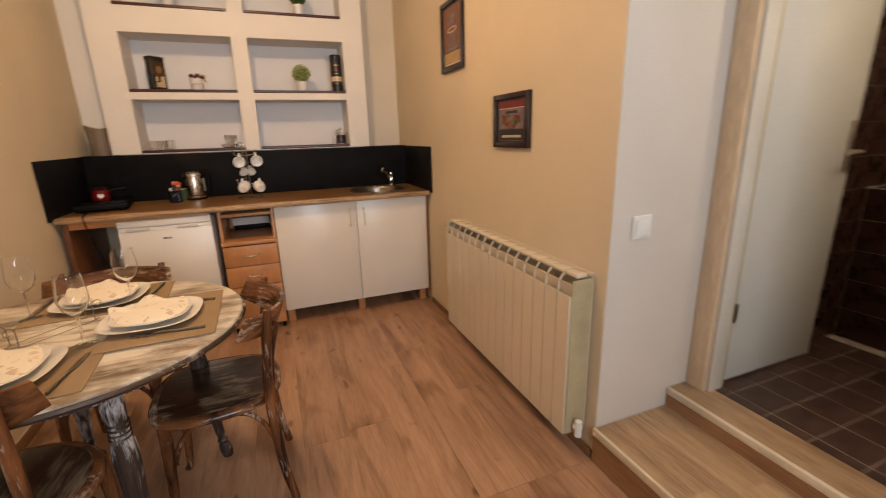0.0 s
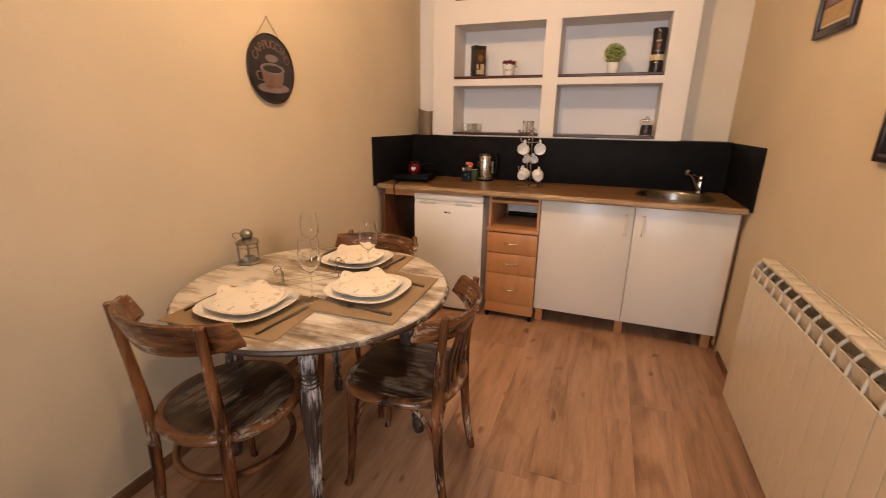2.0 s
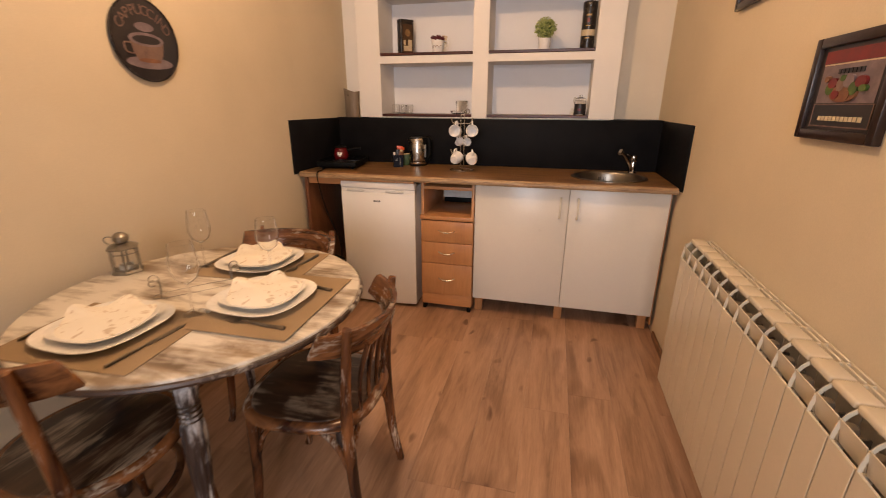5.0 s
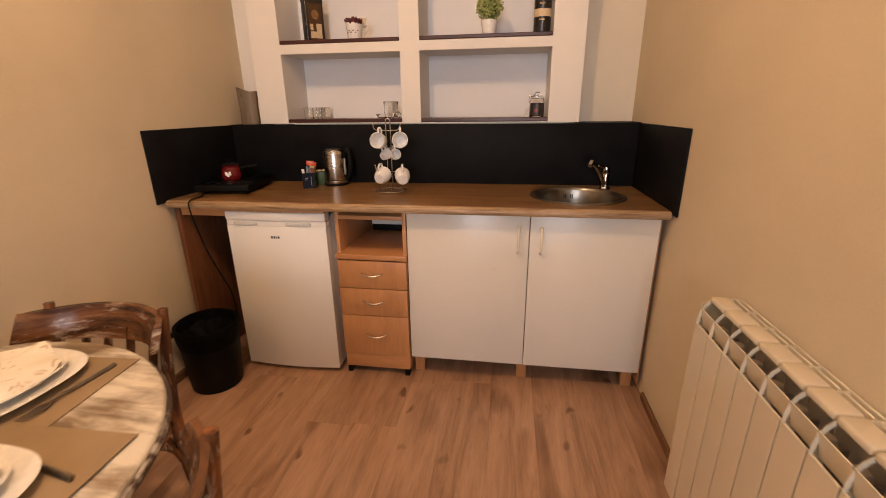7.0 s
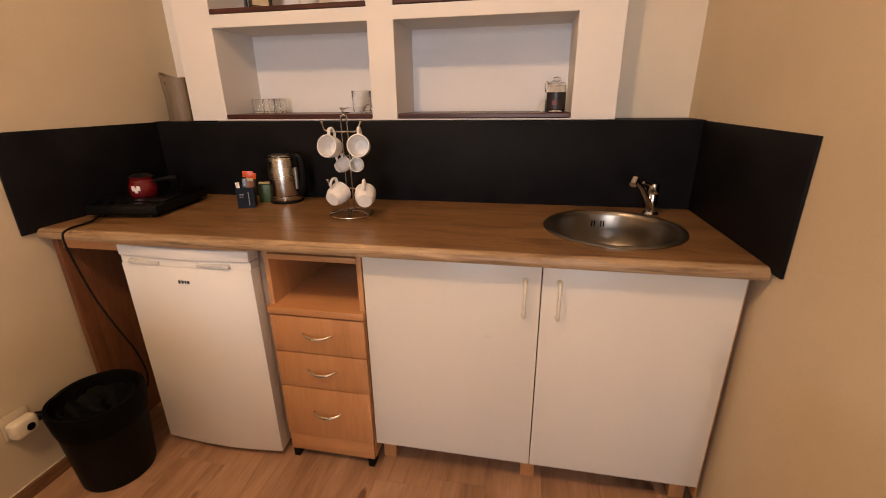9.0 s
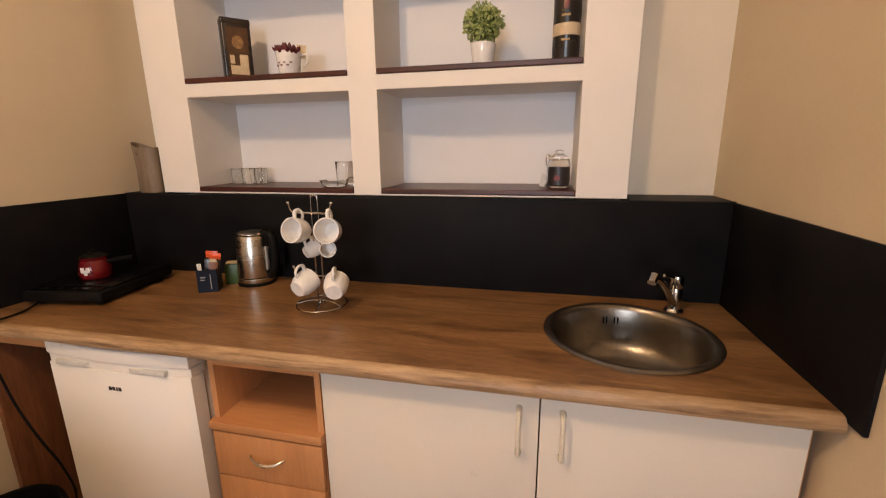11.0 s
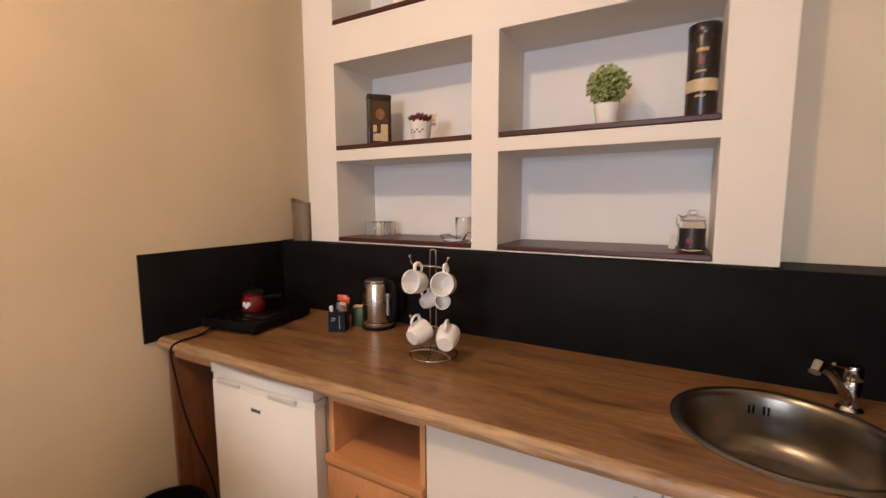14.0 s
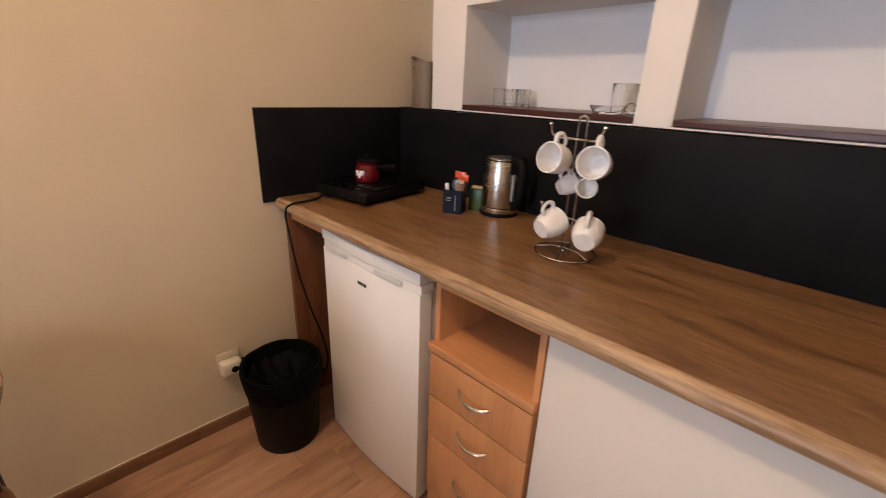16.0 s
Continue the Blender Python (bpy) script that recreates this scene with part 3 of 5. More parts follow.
def worktop_mesh():
    """A thick board with a rounded front edge, pierced by the round hole for the sink."""
    x0, x1, y0, y1, z0, z1 = WEST + 0.0105, EAST - 0.0105, 3.300, 3.8695, 0.848, 0.880
    cx, cy, r = SINK[0], SINK[1], SINK[2] - 0.006
    a, b = cx - 0.24, cx + 0.24
    side = [box((x0, y0, z0), (a, y1, z1)), box((b, y0, z0), (x1, y1, z1))]
    bm = bmesh.new()
    n = 64
    ring = {}
    for z in (z0, z1):
        inner, outer = [], []
        for k in range(n):
            t = 2 * math.pi * k / n + math.pi / 4
            c, s = math.cos(t), math.sin(t)
            q = max(abs(c), abs(s))
            inner.append(bm.verts.new((cx + r * c, cy + r * s, z)))
            ox, oy = c / q, s / q
            outer.append(bm.verts.new((cx + 0.24 * ox, (cy + (y1 - cy) * oy) if oy > 0 else (cy + (cy - y0) * oy), z)))
        ring[z] = (inner, outer)
    for k in range(n):
        j = (k + 1) % n
        for z in (z0, z1):
            i, o = ring[z]
            bm.faces.new((i[k], i[j], o[j], o[k]))
        bm.faces.new((ring[z0][0][k], ring[z0][0][j], ring[z1][0][j], ring[z1][0][k]))
        bm.faces.new((ring[z0][1][k], ring[z0][1][j], ring[z1][1][j], ring[z1][1][k]))
    bmesh.ops.recalc_face_normals(bm, faces=bm.faces[:])
    return join(*side, bm)


def rustic_edge():
    """The worktop's bevelled front edge, uneven like a hand-hewn board."""
    bm = bmesh.new()
    rows, n = [], 260
    x0, x1 = WEST + 0.011, EAST - 0.011
    for k in range(n + 1):
        x = x0 + (x1 - x0) * k / n
        a = 0.0020 * noise.noise(Vector((x * 9, 0.3, 0))) + 0.0012 * noise.noise(Vector((x * 34, 5, 0)))
        b = 0.0040 * noise.noise(Vector((x * 7, 9, 0))) + 0.0018 * noise.noise(Vector((x * 30, 2, 0)))
        ring = ((3.2995, 0.848), (3.279, 0.848), (3.2755 + a, 0.855), (3.276 + a, 0.866 + b * 0.6), (3.283 + b * 0.5, 0.8765), (3.294 + b, 0.8808), (3.3035 + b, 0.8795))
        rows.append([bm.verts.new((x, y, z)) for y, z in ring])
    for lo, hi in zip(rows, rows[1:]):
        for q in range(6):
            bm.faces.new((lo[q], lo[q + 1], hi[q + 1], hi[q]))
    bm.faces.new(rows[0]), bm.faces.new(rows[-1][::-1])
    bmesh.ops.recalc_face_normals(bm, faces=bm.faces[:])
    return bm


counter = thing("worktop", pose(0, 0, 0), "oak-look laminate worktop with a rounded front edge", "worktop")
part("board", worktop_mesh(), WORKTOP, counter, smooth=False)
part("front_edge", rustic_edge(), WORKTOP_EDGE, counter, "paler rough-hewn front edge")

# left support panel and rail over the fridge
part("side_panel", box((-1.108, 3.300, 0.0), (-1.085, 3.86, 0.8475), 0.001), PANEL_RED, counter, "reddish wooden end panel")
part("front_rail", box((-1.084, 3.312, 0.806), (-0.372, 3.330, 0.8475), 0.001), BEECH_FLAT, counter, "beech rail")


def pull_bow(x, y, z, w):
    arc = [(x + w * (k / 12 - 0.5), y - 0.021 * math.sin(math.pi * k / 12) ** 0.6, z + 0.004 - 0.009 * math.sin(math.pi * k / 12)) for k in range(13)]
    return tube(arc, [0.0030, 0.0036, 0.0048, 0.0036, 0.0030], 8, flat=0.7)


def drawer_unit():
    t = thing("drawer_unit", pose(0, 0, 0), "beech drawer unit with three drawers under an open shelf", "drawers")
    x0, x1, y0, y1 = -0.333, 0.000, 3.338, 3.84
    part("side_wall", box((x0, y0, 0.036), (x0 + 0.017, y1, 0.8475), 0.001), BEECH, t)
    part("side_wall", box((x1 - 0.017, y0, 0.036), (x1, y1, 0.8475), 0.001), BEECH, t)
    part("top_rail", box((x0 + 0.017, y0 - 0.001, 0.800), (x1 - 0.017, y1, 0.818), 0.001), BEECH_FLAT, t)
    part("back_panel", box((x0 + 0.017, y1 - 0.006, 0.03), (x1 - 0.017, y1, 0.800)), BEECH, t)
    part("shelf_board", box((x0 - 0.004, y0 - 0.022, 0.613), (x1 + 0.002, y1 - 0.007, 0.638), 0.003), BEECH_FLAT, t)
    for z0, z1 in ((0.470, 0.606), (0.328, 0.466), (0.113, 0.324)):
        d = part("drawer_front", box((x0 + 0.002, y0 - 0.018, z0), (x1 - 0.001, y0 - 0.001, z1), 0.0015), BEECH, t)
        part("handle", pull_bow(-0.166, y0 - 0.019, (z0 + z1) / 2 + 0.006, 0.105), NICKEL, d, "curved nickel bow handle")
    part("plinth", box((x0 + 0.003, y0 - 0.012, 0.036), (x1 - 0.003, y0 - 0.001, 0.110), 0.001), BEECH_FLAT, t)
    for x in (x0 + 0.006, x1 - 0.03):
        part("foot", box((x, y0 - 0.014, 0.0), (x + 0.024, y0 + 0.03, 0.0355), 0.003), BLACK_PLASTIC, t)
    tray = thing("storage_box", pose(0, 0, 0), "dark box with a pale lid on the open shelf", "box")
    part("body", box((-0.285, 3.735, 0.6385), (-0.04, 3.825, 0.672), 0.003), BLACK_PLASTIC, tray)
    part("lid", box((-0.288, 3.732, 0.6725), (-0.037, 3.828, 0.727), 0.004), WHITE_CARD, tray, "pale lid")
    return t


def base_cabinet():
    t = thing("sink_cabinet", pose(0, 0, 0), "white two-door sink cabinet on wooden block feet", "cabinet")
    part("body", join(box((0.004, 3.352, 0.112), (0.022, 3.84, 0.8475), 0.001), box((1.052, 3.352, 0.112), (1.070, 3.84, 0.8475), 0.001),
                      box((0.022, 3.352, 0.112), (1.052, 3.84, 0.130), 0.001), box((0.022, 3.825, 0.130), (1.052, 3.84, 0.60), 0.001)), WHITE_DOOR, t)
    for x0, x1, hx in ((0.006, 0.5445, 0.500), (0.5475, 1.068, 0.596)):
        d = part("door", box((x0, 3.334, 0.108), (x1, 3.351, 0.842), 0.0015), WHITE_DOOR, t)
        part("handle", tube(smooth_line([(hx, 3.334, 0.785), (hx, 3.312, 0.780), (hx, 3.306, 0.755), (hx, 3.306, 0.705), (hx, 3.312, 0.678), (hx, 3.334, 0.673)]), [0.0080, 0.0055, 0.0048, 0.0048, 0.0055, 0.0080], 10), HANDLE_CREAM, d, "cream plastic bar handle")
    for x in (0.012, 0.520, 1.012):
        part("foot", box((x, 3.385, 0.0), (x + 0.048, 3.43, 0.1115), 0.002), BEECH, t, "wooden block foot")
    for x in (0.012, 1.012):
        part("foot", box((x, 3.76, 0.0), (x + 0.048, 3.81, 0.1115), 0.002), BEECH, t, "wooden block foot")
    part("end_strip", box((1.0705, 3.345, 0.05), (1.0765, 3.40, 0.8475), 0.001), BEECH, t, "narrow beech filler strip")
    return t


def fridge():
    t = thing("fridge", pose(0, 0, 0), "white under-counter fridge with a bowed door", "fridge")
    x0, x1 = -0.858, -0.367
    w = x1 - x0
    front = [(x0 + w * k / 12, 3.312 - 0.016 * math.sin(math.pi * k / 12)) for k in range(13)]
    part("cabinet", box((x0 + 0.004, 3.362, 0.02), (x1 - 0.004, 3.85, 0.808), 0.004), FRIDGE_WHITE, t)
    part("door", slab(front + [(x1, 3.355), (x0, 3.355)], 0.022, 0.766, 0.003), FRIDGE_WHITE, t)
    top = part("top_panel", slab([(x, y - 0.002) for x, y in front] + [(x1, 3.36), (x0, 3.36)], 0.791, 0.831, 0.006, 3), FRIDGE_WHITE, t)
    part("grip_strip", slab([(x, y + 0.004) for x, y in front] + [(x1, 3.36), (x0, 3.36)], 0.767, 0.790), FRIDGE_WHITE, t)
    for a in (0.09, 0.62):
        part("grip", box((x0 + w * a, 3.2965, 0.768), (x0 + w * (a + 0.24), 3.312, 0.784), 0.003), GRIP, t, "pale grip recess")
    part("seal", box((x0 + 0.012, 3.3555, 0.03), (x1 - 0.012, 3.3615, 0.76)), SEAL, t, "grey door seal")
    for k, (u, h) in enumerate(((0, 0.011), (0.0125, 0.011), (0.025, 0.011), (0.0335, 0.011))):
        part("logo", box((-0.633 + u, 3.2945, 0.709), (-0.633 + u + (0.009 if k != 2 else 0.005), 3.300, 0.709 + h), 0.0005), DARK_PRINT, t, "small dark maker's mark")
    for x in (x0 + 0.03, x1 - 0.05):
        part("foot", lathe([(0, 0), (0.014, 0), (0.014, 0.021), (0, 0.021)], 12, pose(x + 0.01, 3.37, 0)), BLACK_PLASTIC, t)
        part("foot", lathe([(0, 0), (0.014, 0), (0.014, 0.021), (0, 0.021)], 12, pose(x + 0.01, 3.80, 0)), BLACK_PLASTIC, t)
    return t


drawer_unit(), base_cabinet(), fridge()


def sink():
    cx, cy, r = SINK
    t = thing("sink", pose(cx, cy, 0.880), "round stainless steel sink let into the worktop", "sink")
    prof = [(r + 0.005, 0.0005), (r + 0.005, 0.003), (r, 0.006), (r - 0.012, 0.006), (r - 0.018, 0.002), (r - 0.022, -0.010), (r - 0.028, -0.060), (r - 0.034, -0.105),
            (r - 0.050, -0.132), (r - 0.075, -0.143), (0.05, -0.150), (0.046, -0.151), (0.044, -0.158), (0.0, -0.160)]
    part("bowl", lathe(prof, 72), SINK_STEEL, t)
    part("drain", lathe([(0.0, -0.156), (0.022, -0.155), (0.036, -0.1535), (0.043, -0.1495), (0.045, -0.148), (0.045, -0.151)], 32), CHROME, t, "round chrome drain")
    for a in (101, 98, 91, 88):
        m = pose(0, 0, 0, 0, 0, a) @ pose(r - 0.0262, 0, -0.040)
        part("overflow_slot", box((-0.002, -0.0022, -0.011), (0.001, 0.0022, 0.011), 0.0005, 1, m), BLACK_PLASTIC, t, "dark overflow slot")
    return t


def tap():
    t = thing("tap", pose(0.928, 3.776, 0.880), "chrome mixer tap with a raised spout", "tap")
    part("base", lathe([(0, 0), (0.027, 0), (0.027, 0.004), (0.023, 0.009), (0.0215, 0.012), (0, 0.012)], 28), CHROME, t)
    part("column", lathe([(0.0205, 0.0115), (0.0195, 0.030), (0.0190, 0.072), (0.0182, 0.0745), (0.0, 0.0745)], 28), CHROME, t)
    part("cap", lathe([(0.0, 0.0750), (0.0178, 0.0750), (0.0198, 0.078), (0.0203, 0.104), (0.0185, 0.111), (0.010, 0.1125), (0, 0.1125)], 28), CHROME, t, "chrome cartridge cap")
    part("lever", tube(smooth_line([(-0.008, -0.008, 0.104), (-0.024, -0.022, 0.112), (-0.046, -0.040, 0.120)]), [0.0065, 0.0052, 0.0044], 12), CHROME, t, "short chrome lever")
    bar = smooth_line([(-0.006, -0.012, 0.026), (-0.034, -0.054, 0.072), (-0.072, -0.112, 0.122), (-0.104, -0.160, 0.148)])
    part("spout", tube(bar, [0.0120, 0.0105, 0.0095, 0.0100], 16, flat=0.8), CHROME, t)
    part("aerator", tube([(-0.101, -0.155, 0.152), (-0.111, -0.172, 0.136)], [0.0122, 0.0112], 18), CHROME, t, "bright chrome aerator")
    return t


sink(), tap()


# ---- things on the worktop ----
def hob():
    t = thing("induction_hob", pose(-0.975, 3.600, 0.880, 0, 0, 9), "black portable induction hob on the worktop", "hob")
    part("body", box((-0.135, -0.165, 0.012), (0.135, 0.165, 0.048), 0.008, 3), BLACK_PLASTIC, t)
    part("glass_plate", box((-0.132, -0.110, 0.0485), (0.132, 0.162, 0.054), 0.0015), BLACK_GLOSS, t, "glossy black glass plate")
    part("control_panel", box((-0.120, -0.155, 0.0485), (0.120, -0.115, 0.051), 0.001), BLACK_GLOSS, t)
    for k in range(4):
        part("button", lathe([(0, 0), (0.007, 0), (0.007, 0.0015), (0, 0.0015)], 12, pose(-0.075 + 0.05 * k, -0.135, 0.0512)), BLACK_PLASTIC, t)
    for x in (-0.10, 0.10):
        for y in (-0.13, 0.13):
            part("foot", lathe([(0, 0), (0.012, 0), (0.012, 0.013), (0, 0.013)], 12, pose(x, y, 0)), BLACK_PLASTIC, t)
    return t


def coffee_pot():
    t = thing("coffee_pot", pose(-0.984, 3.588, 0.9345) @ Matrix.Diagonal((1.0, 1.0, 1.05, 1)), "small red enamel coffee pot standing on the hob", "pot")
    part("body", lathe([(0, 0), (0.044, 0), (0.049, 0.006), (0.050, 0.025), (0.046, 0.048), (0.040, 0.060), (0.043, 0.070), (0.040, 0.070), (0.036, 0.060), (0.0, 0.056)], 36), RED_ENAMEL, t)
    part("lid", lathe([(0.042, 0.0705), (0.030, 0.078), (0.012, 0.082), (0.006, 0.084), (0.009, 0.092), (0.0, 0.095)], 28), BLACK_PLASTIC, t, "dark lid with a knob")
    part("handle", tube(smooth_line([(0.040, 0.012, 0.050), (0.075, 0.022, 0.058), (0.130, 0.036, 0.064)]), [0.007, 0.0075, 0.009], 10), BLACK_PLASTIC, t, "black side handle")
    m = pose(0, 0, 0, 0, 0, -74)
    part("heart_mark", moved(join(*[box((0.0478, y - 0.006, z), (0.0506, y + 0.006, z + h), 0.001) for y, z, h in ((-0.009, 0.024, 0.018), (0.009, 0.024, 0.018), (0.0, 0.016, 0.018))]), m), CERAMIC, t, "white heart print")
    return t


def sachet_box():
    t = thing("sachet_box", pose(-0.602, 3.678, 0.880, 0, 0, 26), "dark blue box holding drink sachets", "box")
    w, d, h = 0.032, 0.030, 0.080
    part("box_wall", join(box((-w, -d, 0), (w, -d + 0.0025, h)), box((-w, d - 0.0025, 0), (w, d, h)), box((-w, -d + 0.0026, 0), (-w + 0.0025, d - 0.0026, h)),
                          box((w - 0.0025, -d + 0.0026, 0), (w, d - 0.0026, h)), box((-w + 0.0026, -d + 0.0026, 0), (w - 0.0026, d - 0.0026, 0.003))), BLUE_CARD, t)
    part("label", join(box((0.010, -d - 0.0012, 0.012), (0.0125, -d - 0.0002, 0.064)), box((-0.020, -d - 0.0012, 0.052), (-0.004, -d - 0.0002, 0.056)), box((-0.022, -d - 0.0012, 0.044), (-0.006, -d - 0.0002, 0.0465))), SEAL, t, "pale print")
    for k, (x, y, top, lean, half, mat, head) in enumerate(((0.006, 0.010, 0.139, 4, 0.020, TIN_BLACK, True), (0.010, 0.002, 0.134, 8, 0.018, TIN_BLACK, True), (0.004, -0.006, 0.114, 3, 0.018, TIN_BLACK, False),
                                                           (0.010, -0.013, 0.108, 7, 0.015, BROWN_PRINT, False), (-0.021, -0.010, 0.100, -3, 0.007, WHITE_CARD, False))):
        m = pose(x, y, 0, 0, lean, 4 * k - 6)
        pack = part("sachet", box((-half, -0.0025, 0.004), (half, 0.0025, top - 0.022 if head else top), 0.002, 2, m), mat, t, "upright foil sachet")
        if head:
            part("foil_head", box((-half, -0.0022, top - 0.0235), (half, 0.0022, top), 0.001, 2, m), ORANGE_FOIL, pack, "orange foil end")
    part("sachet_print", box((-0.012, -0.0034, 0.104), (0.010, -0.0026, 0.116), 0.0003, 1, pose(0.010, -0.013, 0, 0, 7, 6)), CREAM_PRINT, t, "pale print on a sachet")
    return t


def tea_box():
    t = thing("tea_box", pose(-0.573, 3.778, 0.880, 0, 0, 24), "small green tea box beside the kettle", "box")
    part("carton", box((-0.032, -0.028, 0), (0.032, 0.028, 0.074), 0.001), GREEN_CARD, t)
    part("flap", box((-0.032, 0.0, 0.0745), (0.032, 0.026, 0.0765), 0.0005, 1, pose(0, 0, 0, 8, 0, 0)), CREAM_PRINT, t, "open yellow flap")
    return t


def kettle():
    t = thing("kettle", pose(-0.494, 3.788, 0.880) @ Matrix.Diagonal((1.10, 1.08, 1.03, 1)), "brushed steel electric kettle with a black handle", "kettle")
    part("base", lathe([(0, 0), (0.060, 0), (0.061, 0.004), (0.061, 0.009), (0.057, 0.0115), (0, 0.0115)], 40), BLACK_PLASTIC, t)
    part("foot_ring", lathe([(0, 0.012), (0.0585, 0.012), (0.0595, 0.014), (0.0592, 0.026), (0.0575, 0.0275), (0, 0.0275)], 40), STEEL, t, "steel ring above the base")
    part("seam", lathe([(0, 0.0276), (0.0570, 0.0276), (0.0570, 0.0305), (0, 0.0305)], 40), BLACK_PLASTIC, t, "dark seam round the body")
    part("body", lathe([(0.0, 0.0306), (0.0578, 0.0306), (0.0586, 0.033), (0.0560, 0.10), (0.0520, 0.172), (0.0500, 0.178), (0.0, 0.179)], 48), STEEL, t)
    part("lid", lathe([(0.0490, 0.1792), (0.0480, 0.184), (0.040, 0.188), (0.020, 0.190), (0.0, 0.1905)], 40), STEEL, t)
    part("lid_rim", lathe([(0.0495, 0.1785), (0.0508, 0.1790), (0.0508, 0.1815), (0.0492, 0.1822)], 40), BLACK_PLASTIC, t, "dark rim of the lid")
    part("handle", tube(smooth_line([(0.038, -0.004, 0.184), (0.064, -0.008, 0.186), (0.082, -0.010, 0.168), (0.084, -0.010, 0.110), (0.078, -0.010, 0.060), (0.062, -0.008, 0.034), (0.050, -0.006, 0.034)]), [0.012, 0.014, 0.014, 0.013, 0.012, 0.011], 14, flat=0.85), BLACK_PLASTIC, t, "black plastic handle")
    part("spout", lathe([(0.0, 0.0), (0.016, 0.004), (0.020, 0.022), (0.0, 0.024)], 16, pose(-0.048, 0.004, 0.152)), STEEL, t)
    part("water_gauge", box((0.0535, -0.020, 0.055), (0.0605, -0.006, 0.140), 0.002), SEAL, t, "grey water gauge")
    return t


def mug(name, r, h, label):
    t = thing(name, Matrix.Identity(4), label, "mug", "mugs on the rack")
    w = 0.0032
    part("cup", lathe([(0, 0), (r * 0.66, 0), (r * 0.70, 0.003), (r * 0.90, h * 0.28), (r, h * 0.65), (r, h), (r - w, h), (r - w, h * 0.65), (r * 0.88 - w, h * 0.30), (r * 0.6, 0.006), (0, 0.005)], 40), CERAMIC, t)
    part("handle", tube(smooth_line([(r * 0.93, 0, h * 0.80), (r * 1.45, 0, h * 0.80), (r * 1.62, 0, h * 0.52), (r * 1.32, 0, h * 0.26), (r * 0.88, 0, h * 0.26)]), 0.0055, 10, flat=0.8), CERAMIC, t)
    return t


def mug_rack():
    x, y = -0.138, 3.620
    t = thing("mug_rack", pose(x, y, 0.880), "chrome wire mug rack with hooks, hung with mugs", "mug rack")
    w = 0.0028
    part("pole", tube(smooth_line([(-0.011, 0, 0.004), (-0.011, 0, 0.12), (-0.011, 0, 0.325), (-0.006, 0, 0.345), (0, 0, 0.350), (0.006, 0, 0.345), (0.011, 0, 0.325), (0.011, 0, 0.12), (0.011, 0, 0.004)]), w, 8), CHROME, t)
    part("base_ring", tube([(0.078 * math.cos(2 * math.pi * k / 40), 0.078 * math.sin(2 * math.pi * k / 40), 0.004) for k in range(40)], 0.002, 8, True), CHROME, t)
    part("base_bar", tube(smooth_line([(-0.075, -0.02, 0.005), (-0.03, 0.0, 0.012), (0.03, 0.0, 0.012), (0.075, -0.02, 0.005)]), w, 8), CHROME, t)
    part("base_bar", tube(smooth_line([(-0.02, 0.075, 0.005), (0, 0.0, 0.012), (0.02, -0.075, 0.005)]), w, 8), CHROME, t)
    for z, yy in ((0.300, -0.014), (0.104, -0.014), (0.215, 0.012)):
        s = -1 if yy < 0 else 1
        span = 0.056 if yy < 0 else 0.040
        part("hook_arm", tube(smooth_line([(-span - 0.008, yy + s * 0.024, z + 0.026), (-span, yy + s * 0.016, z), (-0.015, yy, z - 0.004), (0.015, yy, z - 0.004), (span, yy + s * 0.016, z), (span + 0.014, yy + s * 0.014, z + 0.026)]), w, 8), CHROME, t)
        for sx in (-1, 1):
            part("ball_end", lathe([(0, -0.005), (0.0035, -0.0035), (0.005, 0), (0.0035, 0.0035), (0, 0.005)], 10, pose(span + 0.014 if sx > 0 else -span - 0.008, yy + s * (0.014 if sx > 0 else 0.024), z + 0.028)), CHROME, t)
    return t


hob(), coffee_pot(), sachet_box(), tea_box(), kettle(), mug_rack()
# each hangs by its handle: the cup's axis lies level, the handle points up
big = mug("mug", 0.0375, 0.062, "white china mug hanging open side outwards")
hung = (((-0.164, 3.600, 1.122), 1, -8), ((-0.072, 3.600, 1.124), 1, 10), ((-0.176, 3.548, 0.951), -1, -14), ((-0.058, 3.553, 0.947), -1, 16))
for k, (place, out, yaw) in enumerate(hung):
    # out = 1: the mouth faces the room; -1: the bottom does
    m = pose(*place, 0, 0, yaw) @ (pose(0, 0, 0, 78, 0, 0) if out > 0 else pose(0, 0, 0, -72, 0, 0)) @ pose(0, 0, 0, 0, 0, 90 if out > 0 else -90)
    if k == 0:
        big.matrix_world = m
    else:
        tagged(copy_thing(big, m), "white china mug hanging open side outwards" if out > 0 else "white china mug hanging bottom side outwards")
small = mug("espresso_cup", 0.026, 0.044, "small white espresso cup hanging on the rack")
small.matrix_world = pose(-0.168, 3.600, 1.052, 0, 0, -30) @ pose(0, 0, 0, -70, 0, 0) @ pose(0, 0, 0, 0, 0, -90)
copy_thing(small, pose(-0.128, 3.655, 1.052, 0, 0, 35) @ pose(0, 0, 0, 76, 0, 0) @ pose(0, 0, 0, 0, 0, 90))

